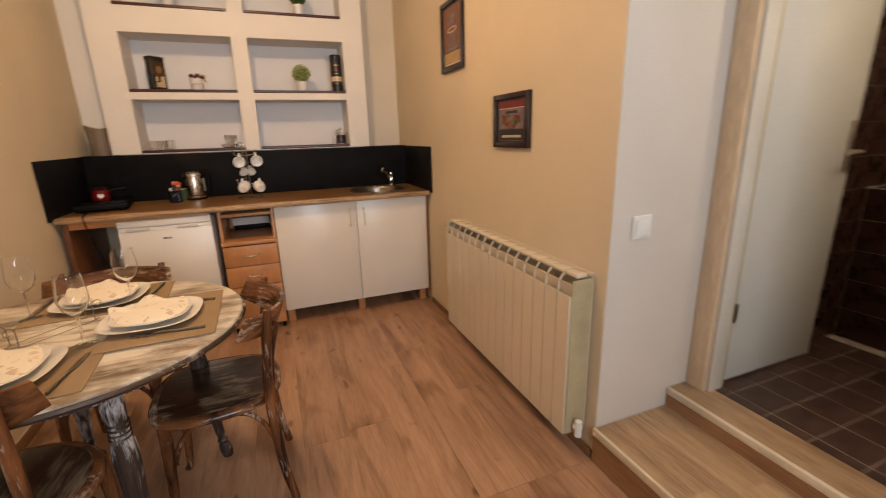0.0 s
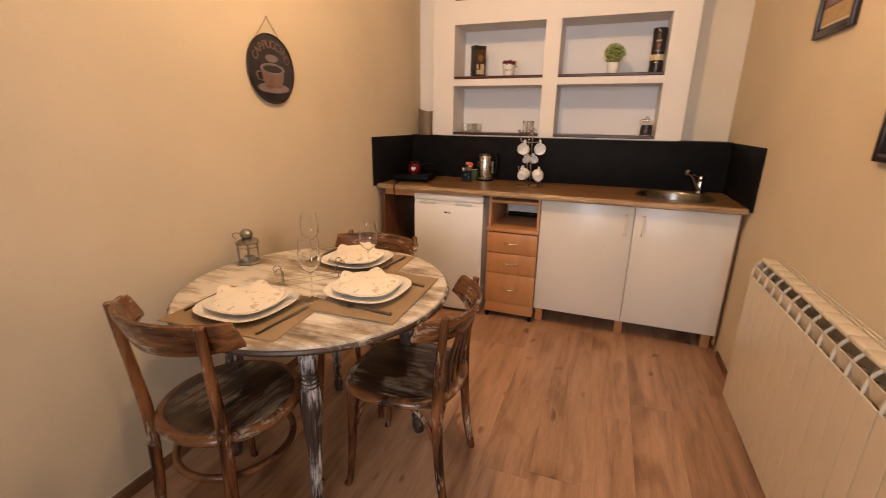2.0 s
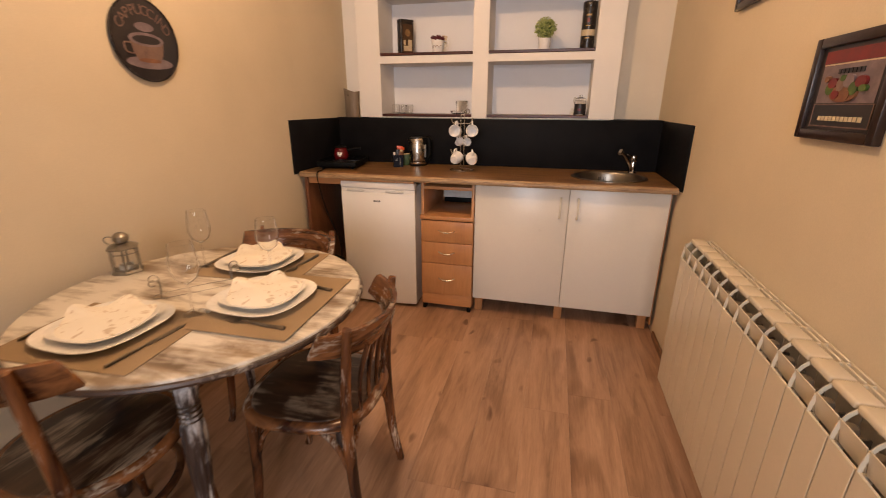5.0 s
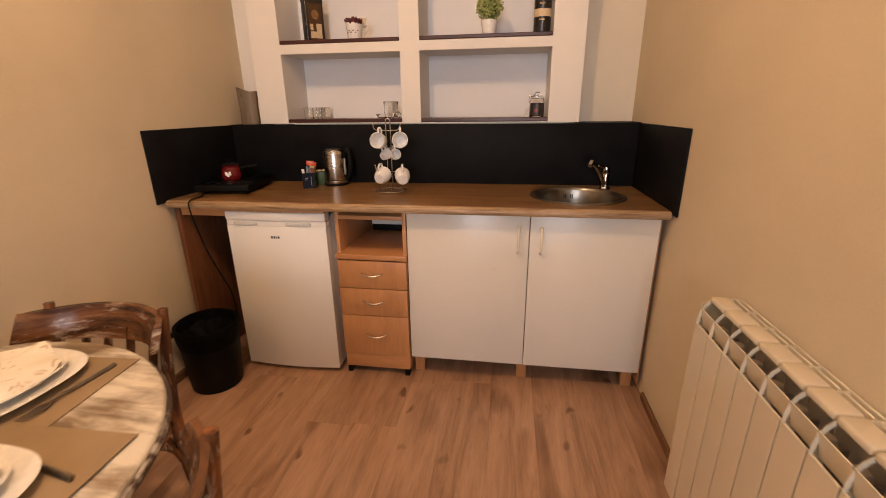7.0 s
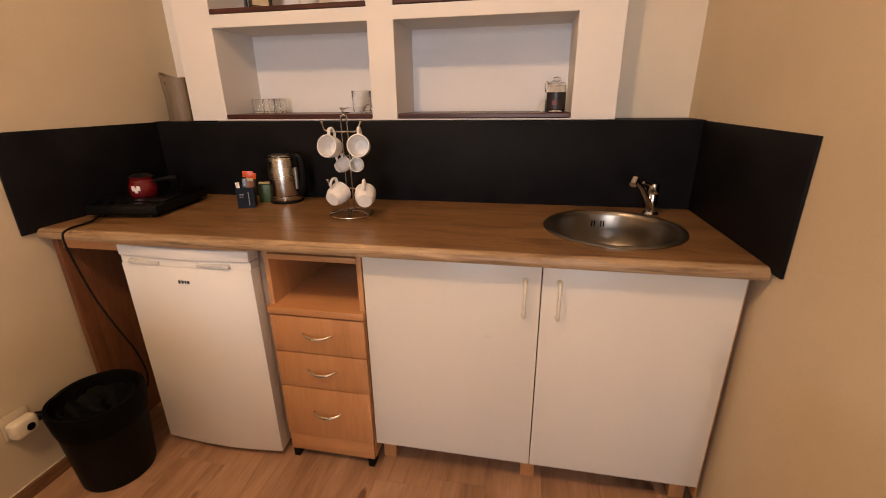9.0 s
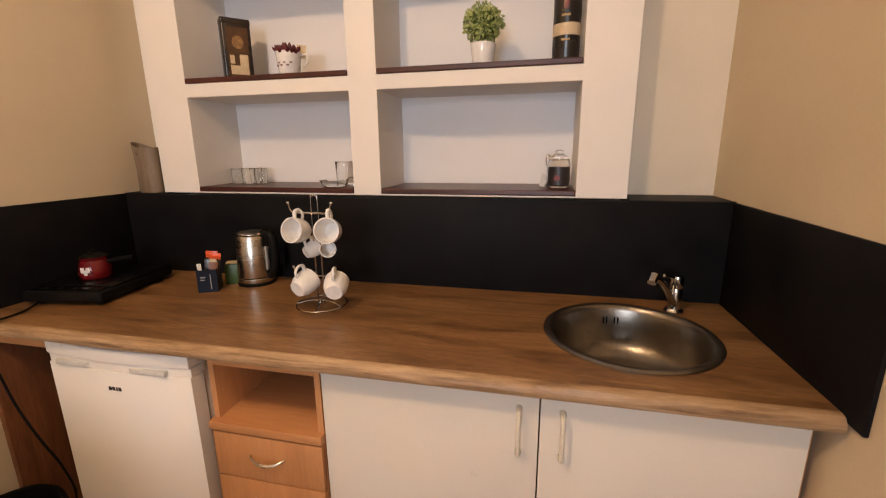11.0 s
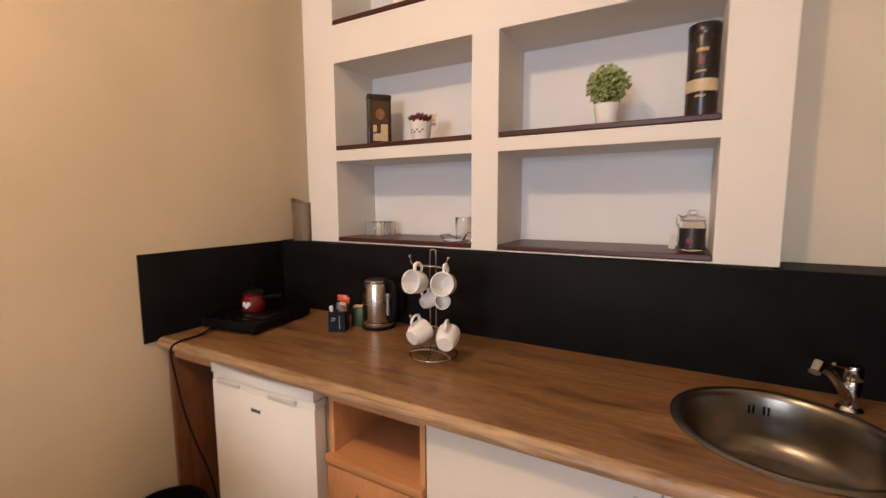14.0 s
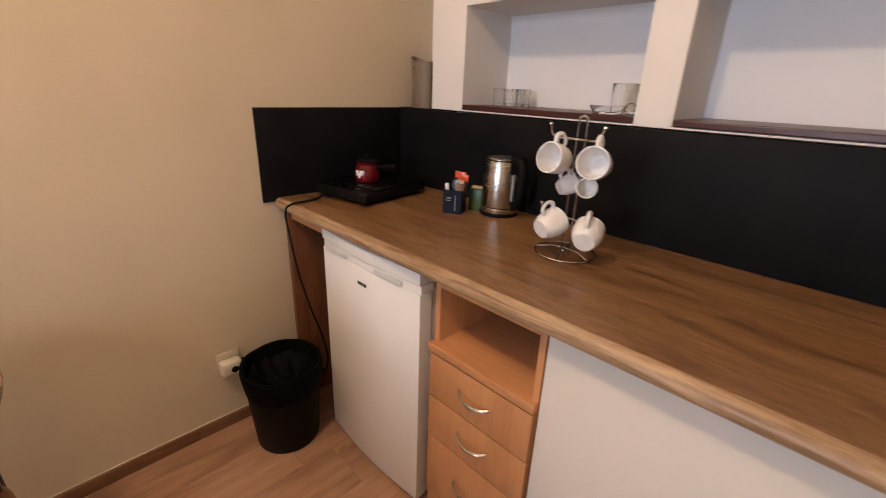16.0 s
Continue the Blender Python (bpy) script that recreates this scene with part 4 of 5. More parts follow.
# taupe vase in the corner recess
vase = thing("vase", pose(-1.030, 3.908, 1.1985, 0, 0, 0), "tall taupe ceramic vase with a slanted top", "vase")
vb = lathe([(0, 0), (0.053, 0), (0.056, 0.01), (0.054, 0.09), (0.061, 0.182), (0.055, 0.182), (0.048, 0.09), (0, 0.02)], 40)
for v in vb.verts:
    v.co.y *= 0.62
    if v.co.z > 0.15:
        v.co.z += -0.18 * v.co.x + 3.4 * v.co.x ** 2 - 0.004
part("body", vb, TAUPE, vase)
part("hole", lathe([(0, 0), (0.006, 0), (0.006, 0.002), (0, 0.002)], 14, pose(-0.012, -0.0335, 0.155, 90, 0, 0)), BLACK_PLASTIC, vase, "dark round hole")

# hob's cable, plug and socket, bin
cable = thing("power_cable", pose(0, 0, 0), "black power cable hanging from the hob to the socket", "cable")
part("cord", tube(smooth_line([(-1.040, 3.46, 0.900), (-1.010, 3.37, 0.886), (-0.990, 3.275, 0.887), (-0.984, 3.247, 0.862), (-0.968, 3.250, 0.76), (-0.940, 3.256, 0.64), (-0.902, 3.270, 0.52),
                              (-0.882, 3.292, 0.42), (-0.905, 3.325, 0.28), (-0.985, 3.335, 0.17), (-1.066, 3.255, 0.19), (-1.098, 3.130, 0.262), (-1.090, 3.098, 0.276)]), 0.0035, 8), BLACK_PLASTIC, cable)
part("plug", tube([(-1.110, 3.075, 0.276), (-1.078, 3.105, 0.276)], [0.017, 0.012], 14), BLACK_PLASTIC, cable, "black plug")
socket = thing("wall_socket", pose(WEST, 3.036, 0.278), "cream double wall socket with a plug adapter", "socket")
part("plate", box((0.0005, -0.040, -0.040), (0.010, 0.040, 0.046), 0.004), SOCKET_CREAM, socket)
part("adapter", box((0.0125, -0.040, -0.034), (0.054, 0.036, 0.026), 0.012, 3), HANDLE_CREAM, socket, "cream plug adapter")
part("hole", lathe([(0, 0), (0.013, 0), (0.013, 0.002), (0, 0.002)], 18, pose(0.0535, 0.006, -0.008, 0, 90, 0)), BLACK_PLASTIC, socket, "dark socket opening")

waste = thing("waste_bin", pose(-0.940, 3.158, 0.0), "black plastic waste bin lined with a black bag", "bin")
part("body", lathe([(0, 0), (0.110, 0), (0.113, 0.006), (0.134, 0.29), (0.136, 0.318), (0.131, 0.318), (0.107, 0.012), (0, 0.010)], 40), BLACK_PLASTIC, waste)
bag = lathe([(0.104, 0.05), (0.128, 0.28), (0.133, 0.322), (0.138, 0.325), (0.1395, 0.31), (0.1350, 0.26), (0.1308, 0.232), (0.1316, 0.231), (0.1372, 0.26), (0.1432, 0.312), (0.140, 0.331), (0.130, 0.328), (0.102, 0.05)], 56)
for v in bag.verts:
    a = math.atan2(v.co.y, v.co.x)
    v.co.z += 0.0025 * math.sin(3 * a + 1) + 0.003 * noise.noise(v.co * 18)
    v.co.xy *= 1 + 0.008 * noise.noise(v.co * 26)
part("bin_bag", bag, BIN_BAG, waste, "crumpled black bag folded over the rim")
heap = bmesh.new()
bmesh.ops.create_grid(heap, x_segments=26, y_segments=26, size=0.118)
for v in heap.verts:
    x, y = v.co.x, v.co.y
    q = max(abs(x), abs(y)) / max(1e-6, math.hypot(x, y))
    v.co.x, v.co.y = x * q, y * q
    r = math.hypot(v.co.x, v.co.y) / 0.118
    v.co.z = 0.222 + 0.065 * r ** 2.2 + 0.030 * noise.noise(Vector((x * 17, y * 17, 3))) + 0.012 * noise.noise(Vector((x * 48, y * 48, 7)))
part("bag_lining", heap, BIN_BAG, waste, "slack crumpled inside of the bag")


# ---- things in the niches ----
def potted(name, place, pot_r, pot_h, ball_r, leaf_mat, seed, label, tall=1.0):
    rng = random.Random(seed)
    t = thing(name, pose(*place), label, "plant")
    part("pot", lathe([(0, 0), (pot_r * 0.78, 0), (pot_r * 0.82, 0.003), (pot_r, pot_h * 0.96), (pot_r * 1.0, pot_h), (pot_r * 0.9, pot_h), (pot_r * 0.85, pot_h * 0.85), (0, pot_h * 0.84)], 32), CERAMIC, t, "white ceramic pot")
    verts, faces = [], []
    c = Vector((0, 0, pot_h * 0.96 + ball_r * 0.92 * tall))
    for k in range(1400):
        d = Vector((rng.gauss(0, 1), rng.gauss(0, 1), rng.gauss(0, 1) * 0.95)).normalized()
        reach = ball_r * rng.uniform(0.66, 1.0) * (1 + 0.10 * noise.noise(d * 2.5 + Vector((seed, 0, 0))))
        p = c + Vector((d.x, d.y, d.z * tall)) * reach
        s = rng.uniform(0.0036, 0.0066)
        side = d.orthogonal().normalized()
        side = (Matrix.Rotation(rng.uniform(0, 6.3), 3, d) @ side)
        out = (d * 0.8 + side * 0.6 + Vector((rng.uniform(-.4, .4), rng.uniform(-.4, .4), rng.uniform(-.4, .4)))).normalized()
        w = out.cross(d)
        w = (w if w.length > 0.05 else out.orthogonal()).normalized() * s * 0.72
        bend = d * s * 0.35
        i = len(verts)
        verts += [p - out * s, p + w + bend * 0.3, p + out * s + bend, p - w + bend * 0.3]
        faces += [(i, i + 1, i + 2), (i, i + 2, i + 3)]
    me = bpy.data.meshes.new("leaves")
    me.from_pydata([v[:] for v in verts], [], faces)
    me.materials.append(leaf_mat)
    leaves = new("leaves", me)
    leaves.parent = t
    tagged(leaves, "ball of small green leaves", kind="stuff")
    core = lathe([(0, -ball_r * 0.7), (ball_r * 0.5, -ball_r * 0.5), (ball_r * 0.66, 0), (ball_r * 0.5, ball_r * 0.5), (0, ball_r * 0.66)], 16, Matrix.Translation(c) @ Matrix.Diagonal((1, 1, tall, 1)))
    part("stem_ball", core, LEAF_DARK, t, "dark tangle of stems")
    return t


S1, S2, S3 = 1.2245, 1.6265, 2.1525
potted("potted_plant", (0.322, 3.968, S2), 0.041, 0.068, 0.066, LEAF, 3, "round green topiary plant in a white pot")
potted("potted_plant", (-0.488, 3.965, S3), 0.038, 0.070, 0.076, LEAF_DARK, 5, "bushy dark green plant in a white pot", 1.15)
potted("potted_plant", (0.350, 3.975, S3), 0.036, 0.075, 0.060, LEAF_DARK, 8, "dark leafy plant in a white pot on the top shelf")

tin = thing("coffee_tin", pose(-0.640, 4.010, S2, 0, 0, 46), "dark rectangular tin with gold and cream print", "tin")
part("body", box((-0.052, -0.028, 0), (0.052, 0.028, 0.212), 0.008, 3), TIN_BLACK, tin)
part("lid", box((-0.053, -0.029, 0.196), (0.053, 0.029, 0.220), 0.006, 3), TIN_BLACK, tin)
part("label", box((-0.036, -0.0292, 0.012), (0.040, -0.0282, 0.188), 0.0004, 1), TIN_BROWN, tin, "brown printed panel")
part("emblem", moved(slab([(x + 0.002, y + 0.135) for x, y in squircle(0.020, 0.023, 2.2, 20)], -0.0005, 0.0008), pose(0, -0.0295, 0, 90, 0, 0)), BRONZE_PRINT, tin, "bronze emblem")
part("cup_print", join(box((-0.030, -0.0302, 0.02), (0.034, -0.0294, 0.052), 0.0003, 1), box((0.004, -0.0304, 0.045), (0.034, -0.0294, 0.092), 0.0003, 1), box((-0.030, -0.0302, 0.058), (-0.014, -0.0294, 0.088), 0.0003, 1)), CREAM_PRINT, tin, "cream printed cup")

cup = thing("succulent_cup", pose(-0.392, 3.965, S2) @ Matrix.Diagonal((1.12, 1.12, 1.0, 1)), "white printed cup planted with dark red succulents", "plant")
part("pot", lathe([(0, 0), (0.030, 0), (0.032, 0.003), (0.040, 0.072), (0.0415, 0.080), (0.036, 0.080), (0.034, 0.066), (0, 0.064)], 32), CERAMIC, cup, "white cup")
part("handle", tube(smooth_line([(0.037, 0.010, 0.070), (0.056, 0.016, 0.074), (0.058, 0.017, 0.050), (0.040, 0.012, 0.030)]), 0.0035, 8), CERAMIC, cup)
for a in range(6):
    m = pose(0, 0, 0, 0, 0, -90 + (a - 2.5) * 16)
    part("print_mark", box((0.0352, -0.004, 0.030 + 0.009 * (a % 2)), (0.0378, 0.004, 0.035 + 0.009 * (a % 2)), 0.0005, 1, m), BROWN_PRINT if a % 2 else RED_PRINT, cup, "small printed mark")
rng = random.Random(4)
for k in range(22):
    a, tilt = rng.uniform(0, 6.28), rng.uniform(8, 70)
    leaf = lathe([(0, 0), (0.004, 0.012), (0.0075, 0.026), (0.0055, 0.038), (0, 0.047)], 8)
    x, y = 0.014 * math.cos(a), 0.014 * math.sin(a)
    part("leaf", moved(leaf, pose(x, y, 0.066) @ pose(0, 0, 0, 0, 0, math.degrees(a)) @ pose(0, 0, 0, 0, tilt, 0)), RED_LEAF, cup, "dark red leaf")
part("tag", box((0.004, -0.001, 0.066), (0.036, 0.001, 0.112), 0.0005, 1, pose(0.004, 0.014, 0, 0, 8, 10)), CREAM_PRINT, cup, "pale tag")

carton = thing("bottle_tube", pose(0.587, 3.985, S2), "black cylindrical bottle carton with a cream band", "carton")
part("body", lathe([(0, 0), (0.042, 0), (0.0425, 0.002), (0.0425, 0.234), (0, 0.234)], 40), TIN_BLACK, carton)
part("lid", lathe([(0.0425, 0.234), (0.0435, 0.236), (0.0435, 0.266), (0.042, 0.268), (0, 0.268)], 40), TIN_BLACK, carton)
part("band", lathe([(0.0426, 0.074), (0.0432, 0.0745), (0.0432, 0.109), (0.0426, 0.1095)], 40), CREAM_PRINT, carton, "cream paper band")
for z, w, h, mat in ((0.186, 18, 0.010, GOLD_PRINT), (0.150, 9, 0.024, RED_PRINT), (0.128, 16, 0.006, GOLD_PRINT), (0.058, 14, 0.006, GOLD_PRINT)):
    marks = [box((0.0424, -0.003, z), (0.0434, 0.003, z + h), 0.0002, 1, pose(0, 0, 0, 0, 0, -96 + q)) for q in range(-w, w + 1, 7)]
    part("print", join(*marks), mat, carton, "gold and red print")


def tumbler(x, y, r, h, label):
    t = thing("glass_tumbler", pose(x, y, S1), label, "glass", "glasses in the niche")
    part("bowl", lathe([(0, 0), (r * 0.86, 0), (r * 0.9, 0.002), (r, h * 0.97), (r - 0.0006, h), (r - 0.0016, h * 0.985), (r * 0.87, 0.009), (0, 0.008)], 28), GLASS, t)
    return t


for x, y in ((-0.752, 4.075), (-0.695, 4.068), (-0.648, 4.090), (-0.700, 4.128)):
    tumbler(x, y, 0.0265, 0.062, "small clear glass tumbler on the shelf board")
tumbler(-0.240, 4.065, 0.042, 0.090, "larger clear glass tumbler on the shelf board")
dish = thing("glass_dish", pose(-0.244, 3.966, S1), "low clear glass dish on the shelf board", "dish")
part("bowl", lathe([(0, 0), (0.040, 0), (0.045, 0.004), (0.056, 0.024), (0.053, 0.024), (0.042, 0.008), (0, 0.006)], 36), GLASS, dish)
ring = solid("napkin_ring", tube([(0.016 * math.cos(2 * math.pi * k / 24), 0, 0.0185 + 0.016 * math.sin(2 * math.pi * k / 24)) for k in range(24)], 0.0025, 8, True), CHROME, "small chrome ring standing on the shelf board", "ring", pose(-0.178, 3.975, S1, 0, 0, 20))

jar = thing("coffee_jar", pose(0.585, 4.010, S1), "clip-top glass jar of ground coffee with a dark label", "jar")
part("glass", lathe([(0, 0), (0.036, 0), (0.039, 0.004), (0.039, 0.080), (0.034, 0.092), (0.034, 0.098), (0.032, 0.098), (0.032, 0.090), (0.0365, 0.079), (0.0365, 0.006), (0, 0.005)], 32), GLASS, jar)
part("coffee", lathe([(0, 0.0065), (0.0355, 0.0065), (0.0355, 0.062), (0, 0.065)], 28), COFFEE, jar, "dark ground coffee")
part("lid", lathe([(0, 0.0985), (0.036, 0.0985), (0.036, 0.105), (0.018, 0.112), (0.012, 0.118), (0.014, 0.126), (0, 0.130)], 28), GLASS, jar, "glass lid")
part("clip", join(tube(smooth_line([(-0.038, -0.010, 0.070), (-0.044, -0.012, 0.092), (-0.040, -0.010, 0.112), (-0.030, -0.004, 0.106)]), 0.002, 6),
                  tube([(0.037 * math.cos(2 * math.pi * k / 28), 0.037 * math.sin(2 * math.pi * k / 28), 0.0945) for k in range(28)], 0.0015, 6, True)), CHROME, jar, "wire clip")
lab = lathe([(0.0391, 0.010), (0.0397, 0.0105), (0.0397, 0.0715), (0.0391, 0.072)], 40)
bmesh.ops.delete(lab, geom=[v for v in lab.verts if v.co.y > -0.016], context="VERTS")
part("label", lab, DARK_PRINT, jar, "black label")
part("emblem", moved(slab(squircle(0.010, 0.010, 2, 18), 0, 0.001), pose(-0.006, -0.0395, 0.034, 90, 0, -8)), RED_PRINT, jar, "red round emblem")
solid("paper_card", box((-0.010, -0.001, 0), (0.010, 0.001, 0.045), 0.0005, 1), WHITE_CARD, "small white card leaning on the coffee jar", "card", pose(0.530, 4.035, S1, -6, 12, 10))


# ---- wall things ----
sign = thing("wall_sign", pose(WEST + 0.0105, 2.332, 1.518, 90, 0, 91), "oval black coffee sign hung on a string", "sign")
part("plaque", slab(squircle(0.148, 0.148, 2.0, 64), 0.002, 0.012, 0.002), DARK_PRINT, sign)
part("rim", tube([(0.146 * math.cos(2 * math.pi * k / 64), 0.146 * math.sin(2 * math.pi * k / 64), 0.0115) for k in range(64)], 0.0035, 8, True), TIN_BLACK, sign)
part("string", join(tube([(-0.085, 0.118, 0.004), (0.0, 0.216, 0.004)], 0.0014, 6), tube([(0.085, 0.118, 0.004), (0.0, 0.216, 0.004)], 0.0014, 6)), STRING, sign, "thin brown string")
part("nail", lathe([(0, 0), (0.003, 0), (0.003, 0.008), (0, 0.008)], 10, pose(0, 0.216, 0)), NICKEL, sign)
part("saucer_picture", slab([(x, y - 0.080) for x, y in squircle(0.104, 0.022, 2, 32)], 0.0122, 0.0126), LILAC_PRINT, sign, "grey saucer picture")
part("cup_picture", slab([(-0.074, -0.005), (-0.066, -0.045), (-0.046, -0.078), (0.046, -0.078), (0.066, -0.045), (0.074, -0.005)], 0.0126, 0.0132), PINK_PRINT, sign, "faded pink cup picture")
part("foam_picture", slab([(x, y + 0.002) for x, y in squircle(0.078, 0.024, 2, 32)], 0.0132, 0.0136), LILAC_PRINT, sign, "pale foam picture")
part("coffee_picture", slab([(x, y + 0.001) for x, y in squircle(0.062, 0.015, 2, 32)], 0.0136, 0.0140), DARK_PRINT, sign, "dark coffee picture")
part("cup_handle_picture", tube(smooth_line([(-0.068, -0.015, 0.0128), (-0.098, -0.018, 0.0128), (-0.094, -0.046, 0.0128), (-0.060, -0.052, 0.0128)]), 0.003, 6), PINK_PRINT, sign)
part("saucer_band", slab([(x, y - 0.072) for x, y in squircle(0.050, 0.008, 2, 24)], 0.0134, 0.0138), BROWN_PRINT, sign, "brown band")
part("emblem", slab([(x, y + 0.046) for x, y in squircle(0.042, 0.016, 2, 20)], 0.0122, 0.0128), LILAC_PRINT, sign, "grey emblem")
word = "CAPPUCCINO"
for k, letter in enumerate(word):
    a = radians(152 - 124 * k / (len(word) - 1))
    curve = bpy.data.curves.new("letter", "FONT")
    curve.body, curve.size, curve.extrude, curve.align_x = letter, 0.050, 0.0006, "CENTER"
    tmp = new("letter", curve)
    me = bpy.data.meshes.new_from_object(tmp.evaluated_get(bpy.context.evaluated_depsgraph_get()))
    bpy.data.objects.remove(tmp)
    bpy.data.curves.remove(curve)
    me.materials.append(PINK_PRINT)
    ob = new("letter", me)
    ob.parent = sign
    ob.matrix_basis = pose(0.098 * math.cos(a), 0.090 * math.sin(a) - 0.002, 0.0126, 0, 0, math.degrees(a) - 90)


def framed(name, y0, y1, z0, z1, label, panels, round_from=99):
    """A framed print on the east wall; panels are (left, right, bottom, top, material) as fractions of the frame."""
    t = thing(name, pose(EAST, y1, z0, 0, 0, -90), label, "picture")
    w, h, b = y1 - y0, z1 - z0, 0.024
    m = pose(0, 0, 0, 90, 0, 0)
    part("frame", join(box((0, -0.020, 0), (b, -0.001, h), 0.003), box((w - b, -0.020, 0), (w, -0.001, h), 0.003), box((b, -0.020, 0), (w - b, -0.001, b), 0.003), box((b, -0.020, h - b), (w - b, -0.001, h), 0.003)), FRAME_WOOD, t)
    part("print", box((b, -0.010, b), (w - b, -0.002, h - b)), DARK_PRINT, t, "dark printed sheet")
    for k, (x0, x1, q0, q1, mat) in enumerate(panels):
        if k >= round_from:
            oval = [(w * (x0 + x1) / 2 + x, h * (q0 + q1) / 2 + y) for x, y in squircle(w * (x1 - x0) / 2, h * (q1 - q0) / 2, 2.2, 20)]
            part("print_shape", moved(slab(oval, 0, 0.0006 + 0.0002 * k), pose(0, -0.0102, 0, 90, 0, 0)), mat, t)
        else:
            part("print_panel", box((w * x0, -0.0106 - 0.0001 * k, h * q0), (w * x1, -0.0100, h * q1)), mat, t)
    return t


word_bars = [(0.24 + 0.05 * k, 0.24 + 0.05 * k + 0.038, 0.19, 0.235, CREAM_PRINT) for k in range(11)]
title_bars = [(0.36 + 0.045 * k, 0.36 + 0.045 * k + 0.032, 0.635, 0.68, DARK_PRINT) for k in range(7)]
framed("picture", 1.970, 2.285, 1.208, 1.450, "dark framed print of flowers under a red band", [
    (0.14, 0.86, 0.74, 0.86, RED_PRINT), (0.15, 0.85, 0.36, 0.72, LILAC_PRINT), (0.15, 0.85, 0.722, 0.736, CREAM_PRINT), (0.13, 0.87, 0.13, 0.142, PINK_PRINT), (0.13, 0.87, 0.345, 0.355, PINK_PRINT),
    (0.135, 0.145, 0.13, 0.355, PINK_PRINT), (0.855, 0.865, 0.13, 0.355, PINK_PRINT)] + word_bars + title_bars + [
    (0.34, 0.66, 0.37, 0.53, BROWN_PRINT), (0.27, 0.37, 0.44, 0.55, LEAF_DARK), (0.29, 0.40, 0.50, 0.60, RED_PRINT), (0.40, 0.50, 0.47, 0.60, PINK_PRINT), (0.48, 0.60, 0.50, 0.62, LILAC_PRINT), (0.56, 0.66, 0.43, 0.55, LEAF_DARK),
    (0.62, 0.74, 0.50, 0.60, RED_PRINT), (0.37, 0.46, 0.40, 0.48, RED_PRINT), (0.50, 0.59, 0.39, 0.48, BROWN_PRINT), (0.44, 0.50, 0.56, 0.62, LEAF_DARK), (0.68, 0.76, 0.46, 0.52, LEAF_DARK), (0.24, 0.30, 0.56, 0.62, BROWN_PRINT)], 25)
framed("picture", 2.648, 2.965, 1.636, 2.014, "dark framed print of a coffee cup", [
    (0.12, 0.88, 0.12, 0.27, GOLD_PRINT), (0.14, 0.86, 0.09, 0.115, CREAM_PRINT), (0.12, 0.88, 0.28, 0.90, BROWN_PRINT),
    (0.22, 0.80, 0.28, 0.35, LILAC_PRINT), (0.30, 0.72, 0.32, 0.60, PINK_PRINT), (0.30, 0.72, 0.54, 0.62, CREAM_PRINT), (0.34, 0.68, 0.555, 0.605, BROWN_PRINT), (0.36, 0.60, 0.64, 0.72, LILAC_PRINT), (0.44, 0.68, 0.72, 0.80, LILAC_PRINT)], 3)

switch = thing("light_switch", pose(1.226, 1.46, 0.940), "white square rocker light switch", "switch")
part("plate", box((-0.043, -0.009, -0.043), (0.043, -0.0005, 0.043), 0.004, 3), WHITE_PLASTIC, switch)
part("rocker", box((-0.033, -0.014, -0.033), (0.033, -0.0095, 0.033), 0.003, 2, pose(0, 0, 0, 2.5, 0, 0)), WHITE_PLASTIC, switch)


